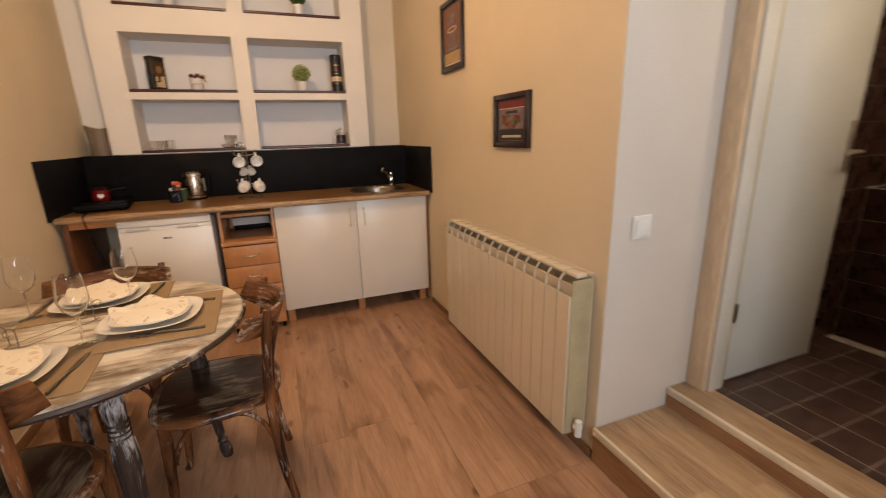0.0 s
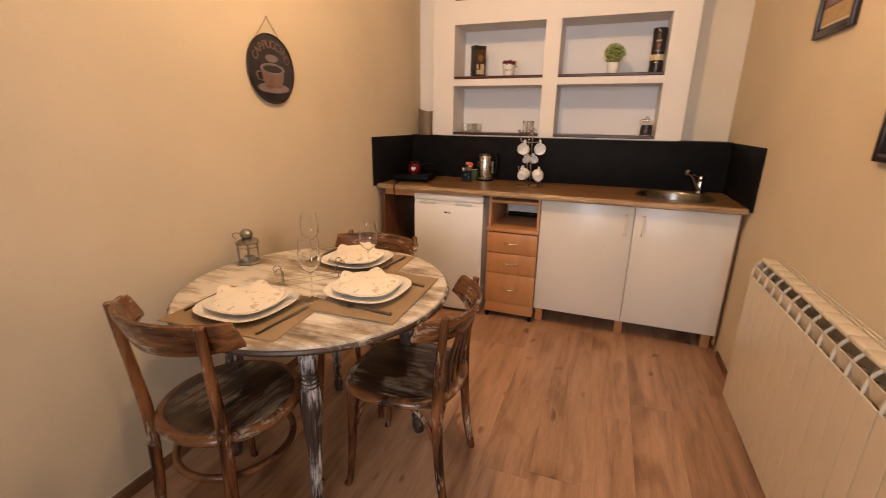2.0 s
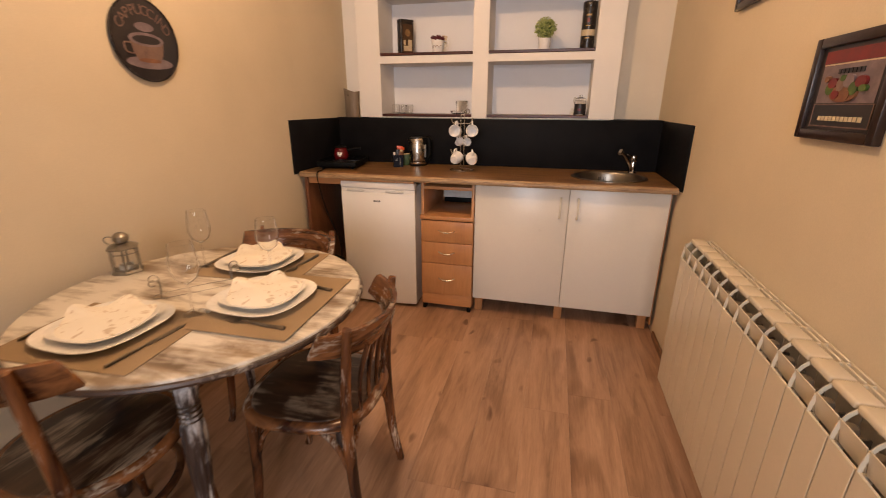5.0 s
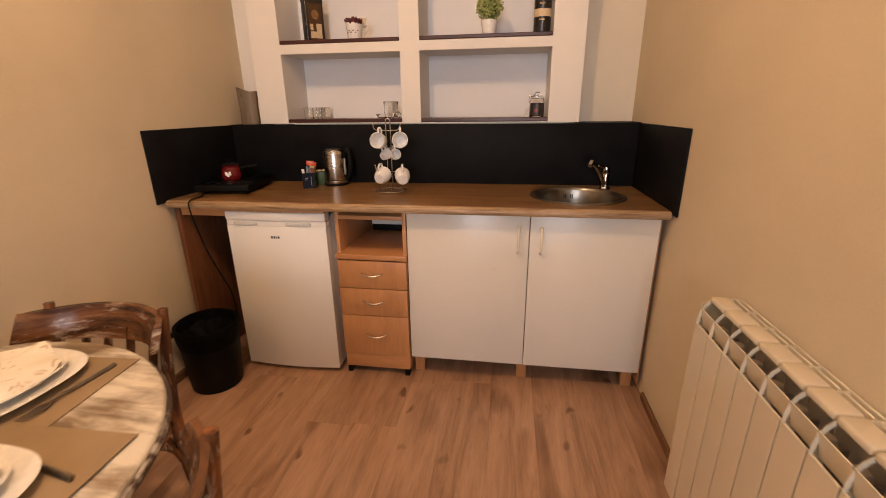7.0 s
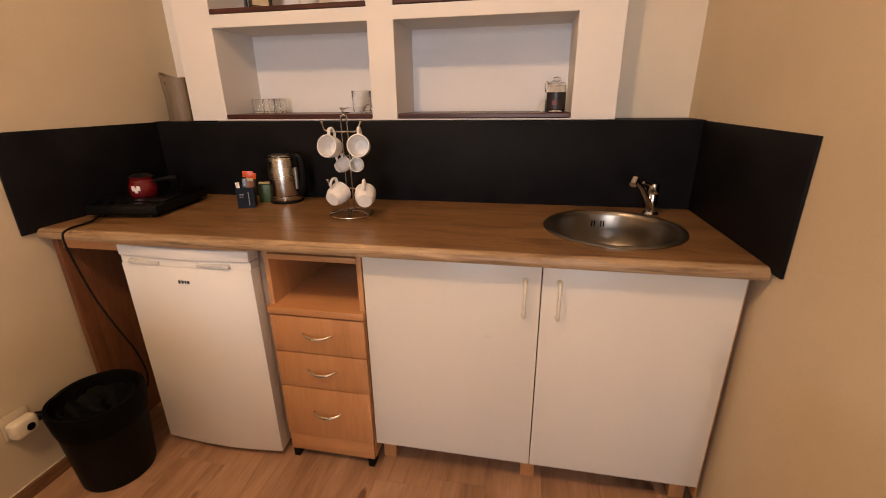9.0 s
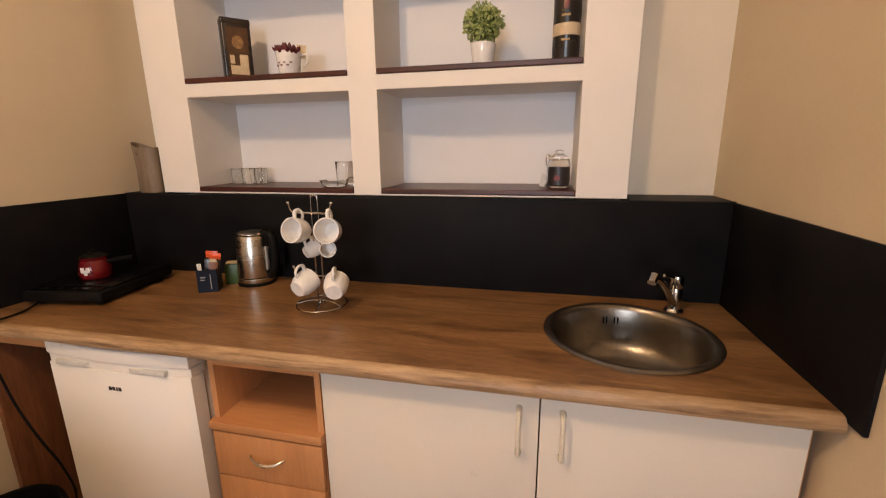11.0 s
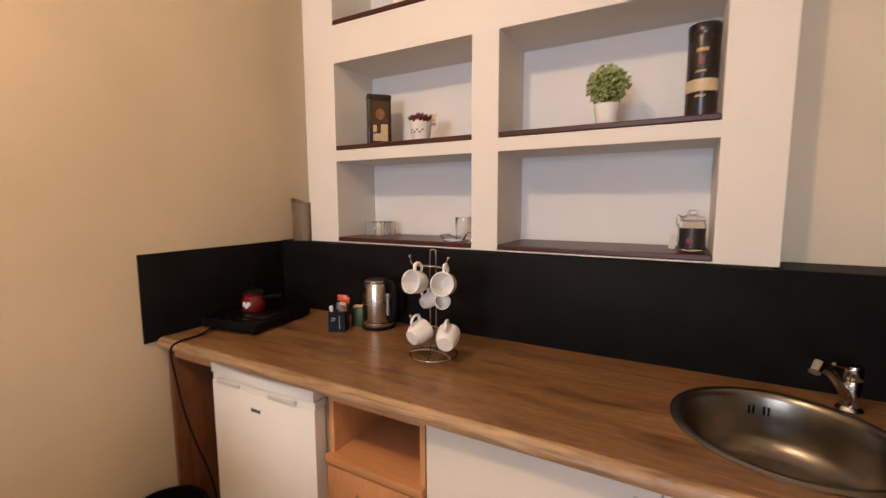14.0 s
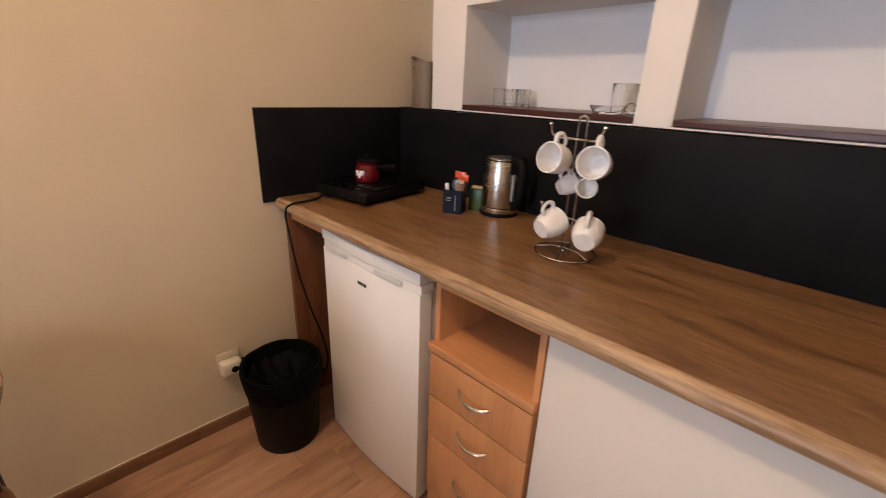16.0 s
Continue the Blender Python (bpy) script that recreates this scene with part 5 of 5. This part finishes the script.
# ---- radiator ----
def radiator():
    n, y0, y1 = 15, 1.520, 2.720
    step = (y1 - y0) / n
    t = thing("radiator", pose(0, 0, 0), "cream aluminium sectional radiator hung on the wall", "radiator")
    h = step / 2
    rib = [(0.984, 0.690), (0.9850, 0.708), (0.989, 0.732), (0.998, 0.750), (1.009, 0.762), (1.020, 0.769), (1.020, 0.760), (1.011, 0.752), (1.003, 0.742), (0.997, 0.729), (0.993, 0.708), (0.992, 0.690)]
    sec = join(
        box((0.984, -h + 0.0020, 0.104), (0.990, h - 0.0020, 0.692), 0.0006, 1),
        box((-0.0015, -h + 0.0018, 0.0), (0.0015, h - 0.0018, 0.056), 0.0007, 1, pose(1.0040, 0, 0.684, 0, -13, 0)),
        box((0.990, -h + 0.0020, 0.110), (1.018, -h + 0.0034, 0.684)),
        box((0.990, h - 0.0034, 0.110), (1.018, h - 0.0020, 0.684)),
        moved(slab(rib, -0.0010, 0.0010), pose(0, h - 0.004, 0, 90, 0, 0)),
        box((1.010, -h + 0.0010, 0.756), (1.058, h - 0.0010, 0.774), 0.006, 3),
        box((1.068, -h + 0.0010, 0.759), (1.073, h - 0.0010, 0.771), 0.0015, 1),
        box((1.083, -h + 0.0010, 0.759), (1.089, h - 0.0010, 0.771), 0.0015, 1),
        box((1.055, h - 0.0070, 0.756), (1.089, h - 0.0010, 0.769), 0.001, 1),
        box((1.084, -h + 0.0010, 0.115), (1.090, h - 0.0010, 0.757), 0.001, 1))
    me = mesh_of("section", sec, RADIATOR)
    # inner fins carry the painted shade, so the openings look dark
    fins = mesh_of("fin", join(box((0.9905, -0.003, 0.105), (1.0835, 0.003, 0.668)), box((1.024, -0.016, 0.12), (1.056, 0.016, 0.70), 0.012, 2)), SHADED_METAL)
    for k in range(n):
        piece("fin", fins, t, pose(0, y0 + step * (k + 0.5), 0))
        piece("section", me, t, pose(0, y0 + step * (k + 0.5), 0))
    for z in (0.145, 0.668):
        part("header_pipe", tube([(1.030, y0, z), (1.030, y1, z)], 0.017, 16), SHADED_METAL, t)
    part("end_plate", box((0.9915, y0 - 0.0030, 0.105), (1.0835, y0 - 0.0002, 0.752), 0.001, 1), END_SHADE_ENAMEL, t, "dull yellow end plate, coloured darker for shade")
    part("end_plate", box((0.9915, y1 + 0.0002, 0.105), (1.0835, y1 + 0.0030, 0.752), 0.001, 1), END_SHADE_ENAMEL, t, "dull yellow end plate, coloured darker for shade")
    part("valve", join(tube([(1.030, y0 - 0.040, 0.145), (1.030, y0 - 0.018, 0.145)], 0.016, 12), tube([(1.030, y0 - 0.034, 0.110), (1.030, y0 - 0.034, 0.176)], 0.014, 12)), WHITE_PLASTIC, t, "white lower valve")
    part("supply_pipe", tube(smooth_line([(1.030, y1 + 0.004, 0.145), (1.032, y1 + 0.045, 0.145), (1.050, y1 + 0.055, 0.145), (1.099, y1 + 0.055, 0.145)]), 0.009, 10), NICKEL, t)
    part("bracket", box((1.0905, 1.80, 0.66), (1.0995, 1.83, 0.69)), RADIATOR, t)
    part("bracket", box((1.0905, 2.46, 0.66), (1.0995, 2.49, 0.69)), RADIATOR, t)
    return t


radiator()


# ---- table and chairs ----
TABLE, DECK = (-0.597, 1.880), 0.720


def table():
    t = thing("dining_table", pose(*TABLE, 0), "round wooden table brushed white and brown on reeded legs", "table")
    part("tabletop", slab(squircle(0.477, 0.477, 2.0, 96), DECK - 0.026, DECK, 0.007, 3), TABLE_WOOD, t)
    part("edge_band", tube([(0.476 * math.cos(2 * math.pi * k / 96), 0.476 * math.sin(2 * math.pi * k / 96), DECK - 0.017) for k in range(96)], 0.0095, 8, True), TABLE_EDGE, t, "dark worn edge with rubbed white paint")
    part("apron", lathe([(0.345, DECK - 0.092), (0.352, DECK - 0.092), (0.352, DECK - 0.027), (0.345, DECK - 0.027)], 64), TABLE_LEG, t)
    for a in (-61, 33, 119, 211):
        c, s = math.cos(radians(a)), math.sin(radians(a))

        def at(r, z):
            return Vector((r * c, r * s, z))

        line = [at(0.318, DECK - 0.03), at(0.318, 0.600), at(0.322, 0.56), at(0.330, 0.42), at(0.344, 0.25), at(0.360, 0.10), at(0.374, 0.0)]
        # radius at each height: foot, ankle, reeded vase, turned neck, flared head
        prof = [(0.0, 0.019), (0.035, 0.023), (0.062, 0.019), (0.072, 0.0145), (0.082, 0.0205), (0.094, 0.0145), (0.16, 0.0155), (0.26, 0.020), (0.36, 0.0265), (0.44, 0.0295), (0.488, 0.0265), (0.50, 0.0245), (0.55, 0.0245), (0.565, 0.027), (0.595, 0.030), (0.62, 0.0245), (0.64, 0.027), (0.655, 0.038), (0.695, 0.041)]
        path = smooth_line(line, 34)
        radii = [float(np.interp(p.z, [h for h, q in prof], [q for h, q in prof])) for p in path]
        leg = part("leg", tube(path, radii, 20), TABLE_LEG, t, "reeded leg with white rubbed paint")
        for q in range(12):
            b = 2 * math.pi * q / 12
            pts = []
            for k, p in enumerate(path):
                if 0.11 < p.z < 0.485:
                    pts.append(p + (radii[k] + 0.0002) * Vector((math.cos(b), math.sin(b), 0)))
            part("reed", tube(pts, [0.0028, 0.0034, 0.0022], 5), TABLE_LEG, leg)
        for z in (0.546, 0.531, 0.516, 0.501):
            part("ring", tube([at(0.3235, z) + 0.0255 * Vector((math.cos(b), math.sin(b), 0)) for b in np.linspace(0, 2 * math.pi, 24, endpoint=False)], 0.0032, 6, True), CHAIR_SEAT, leg, "dark turned ring")
        part("foot", tube([at(0.3720, 0.034), at(0.375, 0.0)], [0.0222, 0.0200], 18), CHAIR_SEAT, leg, "dark turned foot")
    return t


table()


def chair(m, label, slats, ring, round_seat, top=0.795, sz=0.440):
    """Bentwood chair that faces +y; the backrest is a curved rail on two raked posts."""
    t = thing("dining_chair", m, label, "chair", "chairs round the table")
    if round_seat:
        outline = squircle(0.198, 0.195, 2.1, 56)
    else:
        outline = [(x * (1 + 0.28 * y), y) for x, y in squircle(0.192, 0.192, 2.9, 56)]
    part("seat", slab([(x * 0.955, y * 0.955) for x, y in outline], sz - 0.020, sz, 0.006, 3), CHAIR_SEAT, t, "dark brown seat with pale brushed streaks")
    part("seat_rim", tube([(x, y, sz - 0.0165) for x, y in outline], 0.0140, 10, True, 1.25), CHAIR_RAIL, t)
    for s in (-1, 1):
        part("leg", tube(smooth_line([(s * 0.172, -0.205, 0.0), (s * 0.165, -0.178, 0.16), (s * 0.162, -0.166, 0.40), (s * 0.167, -0.172, 0.55), (s * 0.178, -0.196, top - 0.008)]), [0.0135, 0.0165, 0.0185, 0.0165, 0.0125], 12), CHAIR_WOOD, t, "back leg running up to the rail")
        part("leg", tube(smooth_line([(s * 0.168, 0.182, 0.0), (s * 0.163, 0.172, 0.03), (s * 0.155, 0.160, 0.18), (s * 0.150, 0.150, 0.42)]), [0.0140, 0.0120, 0.0150, 0.0190], 12), CHAIR_WOOD, t)
    bm = bmesh.new()
    rows = []
    for k in range(17):
        u = k / 8 - 1
        a = u * 0.98
        x = 0.214 * math.sin(a) / math.sin(0.98)
        y = -0.232 + 0.116 * (1 - math.cos(a)) / (1 - math.cos(0.98))
        nx, ny = math.sin(a) * 0.75, -math.cos(a)
        l = math.hypot(nx, ny)
        nx, ny = nx / l, ny / l
        hh = (0.046 if slats else 0.052) - 0.012 * u * u
        zc = top - 0.053 - (0.018 * (1 - u * u) if slats else 0.0)
        ring_v = []
        for dz, dn in ((-1, -0.7), (-1, 0.7), (-0.6, 1), (0.6, 1), (1, 0.7), (1, -0.7), (0.6, -1), (-0.6, -1)):
            lean = -0.018 * dz
            ring_v.append(bm.verts.new((x + nx * dn * 0.010, y + ny * dn * 0.010 + lean, zc + dz * hh)))
        rows.append(ring_v)
    for lo, hi in zip(rows, rows[1:]):
        for k in range(8):
            j = (k + 1) % 8
            bm.faces.new((lo[k], lo[j], hi[j], hi[k]))
    bm.faces.new(rows[0][::-1]), bm.faces.new(rows[-1])
    bmesh.ops.recalc_face_normals(bm, faces=bm.faces[:])
    part("backrest", bm, CHAIR_RAIL, t, "curved worn wooden back rail")
    for k in range(slats):
        x = -0.105 + 0.21 * k / (slats - 1)
        part("slat", tube(smooth_line([(x * 0.9, -0.178, sz - 0.01), (x, -0.190, 0.56), (x * 1.05, -0.220, top - 0.085)]), [0.010, 0.011, 0.010], 8, flat=0.55), CHAIR_WOOD, t)
    if ring:
        part("stretcher", tube([(0.178 * math.cos(2 * math.pi * k / 56), 0.172 * math.sin(2 * math.pi * k / 56) - 0.006, 0.295) for k in range(56)], 0.0115, 10, True), CHAIR_RAIL, t, "bentwood ring between the legs")
    braces = () if ring else (((-0.150, 0.150), (0.150, 0.150)), ((-0.156, 0.140), (-0.162, -0.160)), ((0.156, 0.140), (0.162, -0.160)), ((-0.150, -0.166), (0.150, -0.166)))
    for (x0, y0), (x1, y1) in braces:
        a, b = Vector((x0, y0, 0.27)), Vector((x1, y1, 0.27))
        q = [a.lerp(b, 0.0), a.lerp(b, 0.10) + Vector((0, 0, 0.075)), a.lerp(b, 0.30) + Vector((0, 0, 0.125)), a.lerp(b, 0.70) + Vector((0, 0, 0.125)), a.lerp(b, 0.90) + Vector((0, 0, 0.075)), b]
        part("brace", tube(smooth_line(q), 0.0085, 8), CHAIR_WOOD, t, "bentwood brace under the seat")
    return t


chair(pose(-0.238, 1.898, 0, 0, 0, 92), "worn brown bentwood chair with a slatted back, tucked to the table", 4, False, False, 0.758)
chair(pose(-0.684, 1.518, 0, 0, 0, -3), "worn brown bentwood chair with a round seat, tucked to the table", 0, True, True, 0.826, 0.460)
chair(pose(-0.648, 2.272, 0, 0, 0, 181), "worn brown bentwood chair with a slatted back by the wall side", 4, False, False, 0.772)

# ---- on the table ----
for x, y, yaw, lift in ((-0.653, 1.597, 4, 0.0), (-0.337, 1.873, 92, 0.0027), (-0.590, 2.140, 184, 0.0)):
    cloth = thing("placemat", pose(x, y, DECK + 0.0005 + lift, 0, 0, yaw), "brown woven rectangular placemat", "placemat", "placemats on the table")
    part("weave", box((-0.204, -0.148, 0), (0.204, 0.148, 0.0025), 0.001, 1), MAT_WEAVE, cloth)
LAY = DECK + 0.0032


def place_setting(x, y, yaw, seed, fold, lift=0.0):
    low = LAY + lift

    def shape(a):
        c, s = math.cos(a), math.sin(a)
        return (abs(c) ** 3.0 + abs(s) ** 3.0) ** (-1 / 3.0)

    g = "plates on the table"
    solid("dinner_plate", lathe([(0, 0), (0.080, 0), (0.086, 0.002), (0.118, 0.011), (0.138, 0.0175), (0.139, 0.019), (0.136, 0.0195), (0.116, 0.0135), (0.084, 0.0055), (0, 0.0045)], 72, None, shape), PORCELAIN, "white squarish dinner plate on a placemat", "plate", pose(x, y, low, 0, 0, yaw), g)
    solid("soup_plate", lathe([(0, 0), (0.062, 0), (0.068, 0.003), (0.092, 0.015), (0.108, 0.019), (0.109, 0.0205), (0.105, 0.0205), (0.090, 0.0172), (0.066, 0.0075), (0, 0.006)], 72, None, shape), PORCELAIN, "white deep plate stacked on a dinner plate", "plate", pose(x, y, low + 0.0072, 0, 0, yaw + 4), g)
    bm = bmesh.new()
    rings = []
    for r in (0.0, 0.3, 0.6, 0.85, 1.0):
        ring = []
        for k in range(48):
            a = 2 * math.pi * k / 48
            tip = 1 + 0.22 * max(0, math.cos(a - radians(122))) ** 24 + 0.20 * max(0, math.cos(a - radians(62))) ** 24 + 0.10 * max(0, math.cos(a - radians(5))) ** 30
            rad = r * 0.104 * (1 + (tip - 1) * r ** 3) * (1 + 0.012 * math.sin(7 * a + seed))
            zz = 0.034 - 0.014 * r ** 3 + 0.0022 * noise.noise(Vector((math.cos(a) * r * 3, math.sin(a) * r * 3, seed))) + 0.022 * (tip - 1) * 5 * r ** 4
            ring.append(bm.verts.new((rad * math.cos(a), rad * math.sin(a), zz)))
        rings.append(ring)
    bottom = [bm.verts.new((v.co.x * 0.985, v.co.y * 0.985, v.co.z - 0.004)) for v in rings[-1]]
    rings.append(bottom)
    for lo, hi in zip(rings[1:], rings[2:]):
        for k in range(48):
            j = (k + 1) % 48
            bm.faces.new((lo[k], lo[j], hi[j], hi[k]))
    bm.faces.new(rings[1])
    bm.faces.new(bottom[::-1])
    bmesh.ops.delete(bm, geom=rings[0], context="VERTS")
    bmesh.ops.recalc_face_normals(bm, faces=bm.faces[:])
    solid("napkin", bm, NAPKIN, "cream printed napkin folded on a plate", "napkin", pose(x, y, low + 0.0048, 0, 0, fold), "napkins on the plates")


place_setting(-0.670, 1.613, -2, 1, 52)
place_setting(-0.380, 1.870, 88, 2, 43, 0.0027)
place_setting(-0.597, 2.150, 178, 3, 34)


def knife(m):
    t = thing("knife", m, "steel table knife lying on a placemat", "knife")
    part("blade", slab([(-0.008, 0.0), (0.006, 0.0), (0.008, 0.06), (0.006, 0.10), (0.0, 0.112), (-0.006, 0.10), (-0.008, 0.05)], 0.001, 0.003, 0.0006, 1), CUTLERY, t)
    part("handle", tube([(0, -0.10, 0.0045), (0, -0.05, 0.0045), (0, 0.0, 0.0035)], [0.0055, 0.006, 0.004], 8, flat=0.7), CUTLERY, t)


def fork(m):
    t = thing("fork", m, "steel table fork lying on a placemat", "fork")
    part("handle", tube(smooth_line([(0, -0.10, 0.004), (0, -0.04, 0.004), (0, 0.02, 0.007), (0, 0.035, 0.006)]), [0.0062, 0.005, 0.003, 0.004], 8, flat=0.6), CUTLERY, t)
    part("head", slab([(-0.003, 0.034), (0.003, 0.034), (0.011, 0.05), (0.011, 0.058), (-0.011, 0.058), (-0.011, 0.05)], 0.003, 0.005, 0.0005, 1), CUTLERY, t)
    for k in range(4):
        part("tine", tube([(-0.0092 + 0.0061 * k, 0.056, 0.004), (-0.0088 + 0.0059 * k, 0.092, 0.0055)], [0.0018, 0.0009], 6), CUTLERY, t)


knife(pose(-0.500, 1.575, LAY, 0, 0, -4)), fork(pose(-0.835, 1.610, LAY, 0, 0, 5))
knife(pose(-0.312, 1.993, LAY + 0.0027, 0, 0, 80)), fork(pose(-0.315, 1.728, LAY + 0.0027, 0, 0, 88))
knife(pose(-0.775, 2.155, LAY, 0, 0, 180)), fork(pose(-0.436, 2.168, LAY, 0, 0, 176))


def wine_glass(x, y, h=0.205):
    t = thing("wine_glass", pose(x, y, DECK + 0.0005), "clear stemmed wine glass on the table", "glass", "wine glasses on the table")
    part("foot", lathe([(0, 0), (0.034, 0), (0.034, 0.0015), (0.010, 0.005), (0.004, 0.010), (0, 0.010)], 32), GLASS, t)
    part("stem", lathe([(0, 0.010), (0.0038, 0.0101), (0.0032, 0.05), (0.0042, 0.094), (0, 0.0945)], 14), GLASS, t)
    part("bowl", lathe([(0, 0.095), (0.008, 0.0955), (0.028, 0.112), (0.037, 0.140), (0.036, 0.165), (0.030, h), (0.0288, h), (0.0348, 0.165), (0.0357, 0.140), (0.0268, 0.1135), (0.007, 0.0975), (0, 0.097)], 36), GLASS, t)


wine_glass(-0.523, 1.745, 0.213), wine_glass(-0.769, 2.063, 0.213), wine_glass(-0.479, 2.047, 0.208)


def wire_holder():
    t = thing("wire_holder", pose(-0.645, 1.895, DECK + 0.0005, 0, 0, 49), "thin wire napkin holder with curled ends", "holder")
    part("base_wire", tube(smooth_line([(-0.10, -0.022, 0.002), (0.10, -0.022, 0.002), (0.10, 0.022, 0.002), (-0.10, 0.022, 0.002)], 4, True), 0.0010, 6, True), PEWTER, t)
    for x in (-0.10, 0.10):
        for y in (-0.022, 0.022):
            s = 1 if x > 0 else -1
            curl = [(x, y, 0.002), (x, y, 0.045)] + [(x + s * 0.016 * (1 - 0.10 * k) * math.cos(math.pi - 0.9 * k) + s * 0.016, y, 0.052 + 0.016 * (1 - 0.10 * k) * math.sin(0.9 * k)) for k in range(7)]
            part("curled_wire", tube(smooth_line(curl, 4), 0.0015, 6), PEWTER, t)


wire_holder()


def lantern():
    t = thing("tea_light_lantern", pose(-1.006, 1.960, DECK + 0.0005, 0, 0, 15) @ Matrix.Diagonal((1.24, 1.24, 1.08, 1)), "small metal lantern with glass sides", "lantern")
    six = 6
    part("base", lathe([(0, 0), (0.040, 0), (0.042, 0.004), (0.038, 0.010), (0, 0.010)], six), PEWTER, t)
    part("roof", lathe([(0.040, 0.082), (0.042, 0.086), (0.030, 0.094), (0.014, 0.100), (0, 0.101)], six), PEWTER, t)
    for k in range(six):
        a = 2 * math.pi * k / six
        part("post", tube([(0.035 * math.cos(a), 0.035 * math.sin(a), 0.010), (0.035 * math.cos(a), 0.035 * math.sin(a), 0.082)], 0.0028, 6), PEWTER, t)
        m = pose(0, 0, 0, 0, 0, math.degrees(a) + 30)
        part("pane", box((0.0290, -0.015, 0.012), (0.0302, 0.015, 0.080), 0, 1, m), GLASS, t)
        part("cross_bar", tube([Vector((0.035 * math.cos(a + q), 0.035 * math.sin(a + q), 0.066)) for q in (0, math.pi / 3)], 0.0016, 6), PEWTER, t)
    part("dome", lathe([(0.014, 0.101), (0.020, 0.110), (0.020, 0.122), (0.012, 0.132), (0, 0.136)], 24), PEWTER, t)
    part("handle", tube(smooth_line([(-0.038, 0, 0.092), (-0.052, 0.004, 0.104), (-0.044, 0.004, 0.116), (-0.022, 0, 0.116)]), 0.002, 6), PEWTER, t)
    part("tea_light", lathe([(0, 0.0105), (0.018, 0.0105), (0.018, 0.026), (0, 0.026)], 20), WHITE_CARD, t, "white tea light")


lantern()

# black leather stool beside the table
stool = thing("leather_stool", pose(-0.405, 0.775, 0), "low black leather stool with rounded corners", "stool")
part("cushion", box((-0.235, -0.245, 0.12), (0.235, 0.245, 0.375), 0.045, 5), LEATHER, stool)
part("piping", tube([(x, y, 0.335) for x, y in squircle(0.236, 0.246, 9, 64)], 0.004, 6, True), LEATHER, stool)
for x in (-0.18, 0.18):
    for y in (-0.19, 0.19):
        part("foot", lathe([(0, 0), (0.016, 0), (0.022, 0.1195), (0, 0.1195)], 14, pose(x, y, 0)), BLACK_PLASTIC, stool)


# ---- pieces of floors and tiled walls ----
def plank_mesh(w, l, material):
    return mesh_of("plank", box((0.0002, 0.0002, -0.0115), (w - 0.0002, l - 0.0002, 0.0), 0.0005, 1), material, False)


rng = random.Random(11)
W, L = 0.1925, 1.285
meshes = {}


def lay(parent, x0, x1, y0, y1, z, material, key):
    x, k = x0, 0
    while x < x1 - 0.001:
        w = round(min(W, x1 - x), 4)
        y = y0 - rng.uniform(0.1, 1.1)
        while y < y1 - 0.001:
            a, b = max(y, y0), min(y + L, y1)
            l = round(b - a, 3)
            if l > 0.005:
                if (key, w, l) not in meshes:
                    meshes[key, w, l] = plank_mesh(w, l, material)
                piece("plank", meshes[key, w, l], parent, pose(x, a, z))
            y += L
        x += W


lay(floor, WEST + 0.0005, 1.0810, SOUTH + 0.001, 1.4595, 0.0, PLANK, "a")
lay(floor, WEST + 0.0005, EAST - 0.0005, 1.460, 3.885, 0.0, PLANK, "a")
step_1, step_2 = bpy.data.objects["step_1"], bpy.data.objects["step_2"]
lay(step_1, 1.0925, 1.4615, SOUTH + 0.001, 1.459, LAND, LANDING, "b")
lay(step_2, 1.4705, 1.6145, 0.401, 1.459, BATH + 0.0015, LANDING, "b")

T, F = 0.15, 0.147
tile_me = mesh_of("tile", box((-F / 2 + 0.0025, -F / 2 + 0.0025, -0.007), (F / 2 - 0.0025, F / 2 - 0.0025, 0.0), 0.001, 1), FLOOR_TILE, False)
cut_me = mesh_of("tile", box((-0.024, -F / 2 + 0.0025, -0.007), (0.024, F / 2 - 0.0025, 0.0), 0.001, 1), FLOOR_TILE, False)
wall_me = mesh_of("tile", box((-0.10 + 0.002, -T / 2 + 0.002, -0.003), (0.10 - 0.002, T / 2 - 0.002, 0.004), 0.0012, 1), TILE, False)
for j in range(11):
    piece("tile", cut_me, bath_floor, pose(1.6415, 1.4005 - F * j, BATH))
    for i in range(6):
        piece("tile", tile_me, bath_floor, pose(1.668 + F * (i + 0.5), 1.4005 - F * j, BATH))
for j in range(7):
    for k in range(14):
        if k >= 5:
            piece("tile", wall_me, bath_wall, pose(2.859, 1.365 - 0.2 * j, BATH + T * (k + 0.5), 90, 0, -90))
        else:
            piece("tile", wall_me, bath_ledge, pose(2.619, 1.365 - 0.2 * j, BATH + T * (k + 0.5), 90, 0, -90))
    piece("tile", wall_me, bath_ledge, pose(2.72, 1.365 - 0.2 * j, 0.986, 0, 0, 0))
for j in range(6):
    for k in range(14):
        piece("tile", wall_me, bath_side, pose(1.81 + 0.2 * j, 1.474, BATH + T * (k + 0.5), 90, 0, 0))
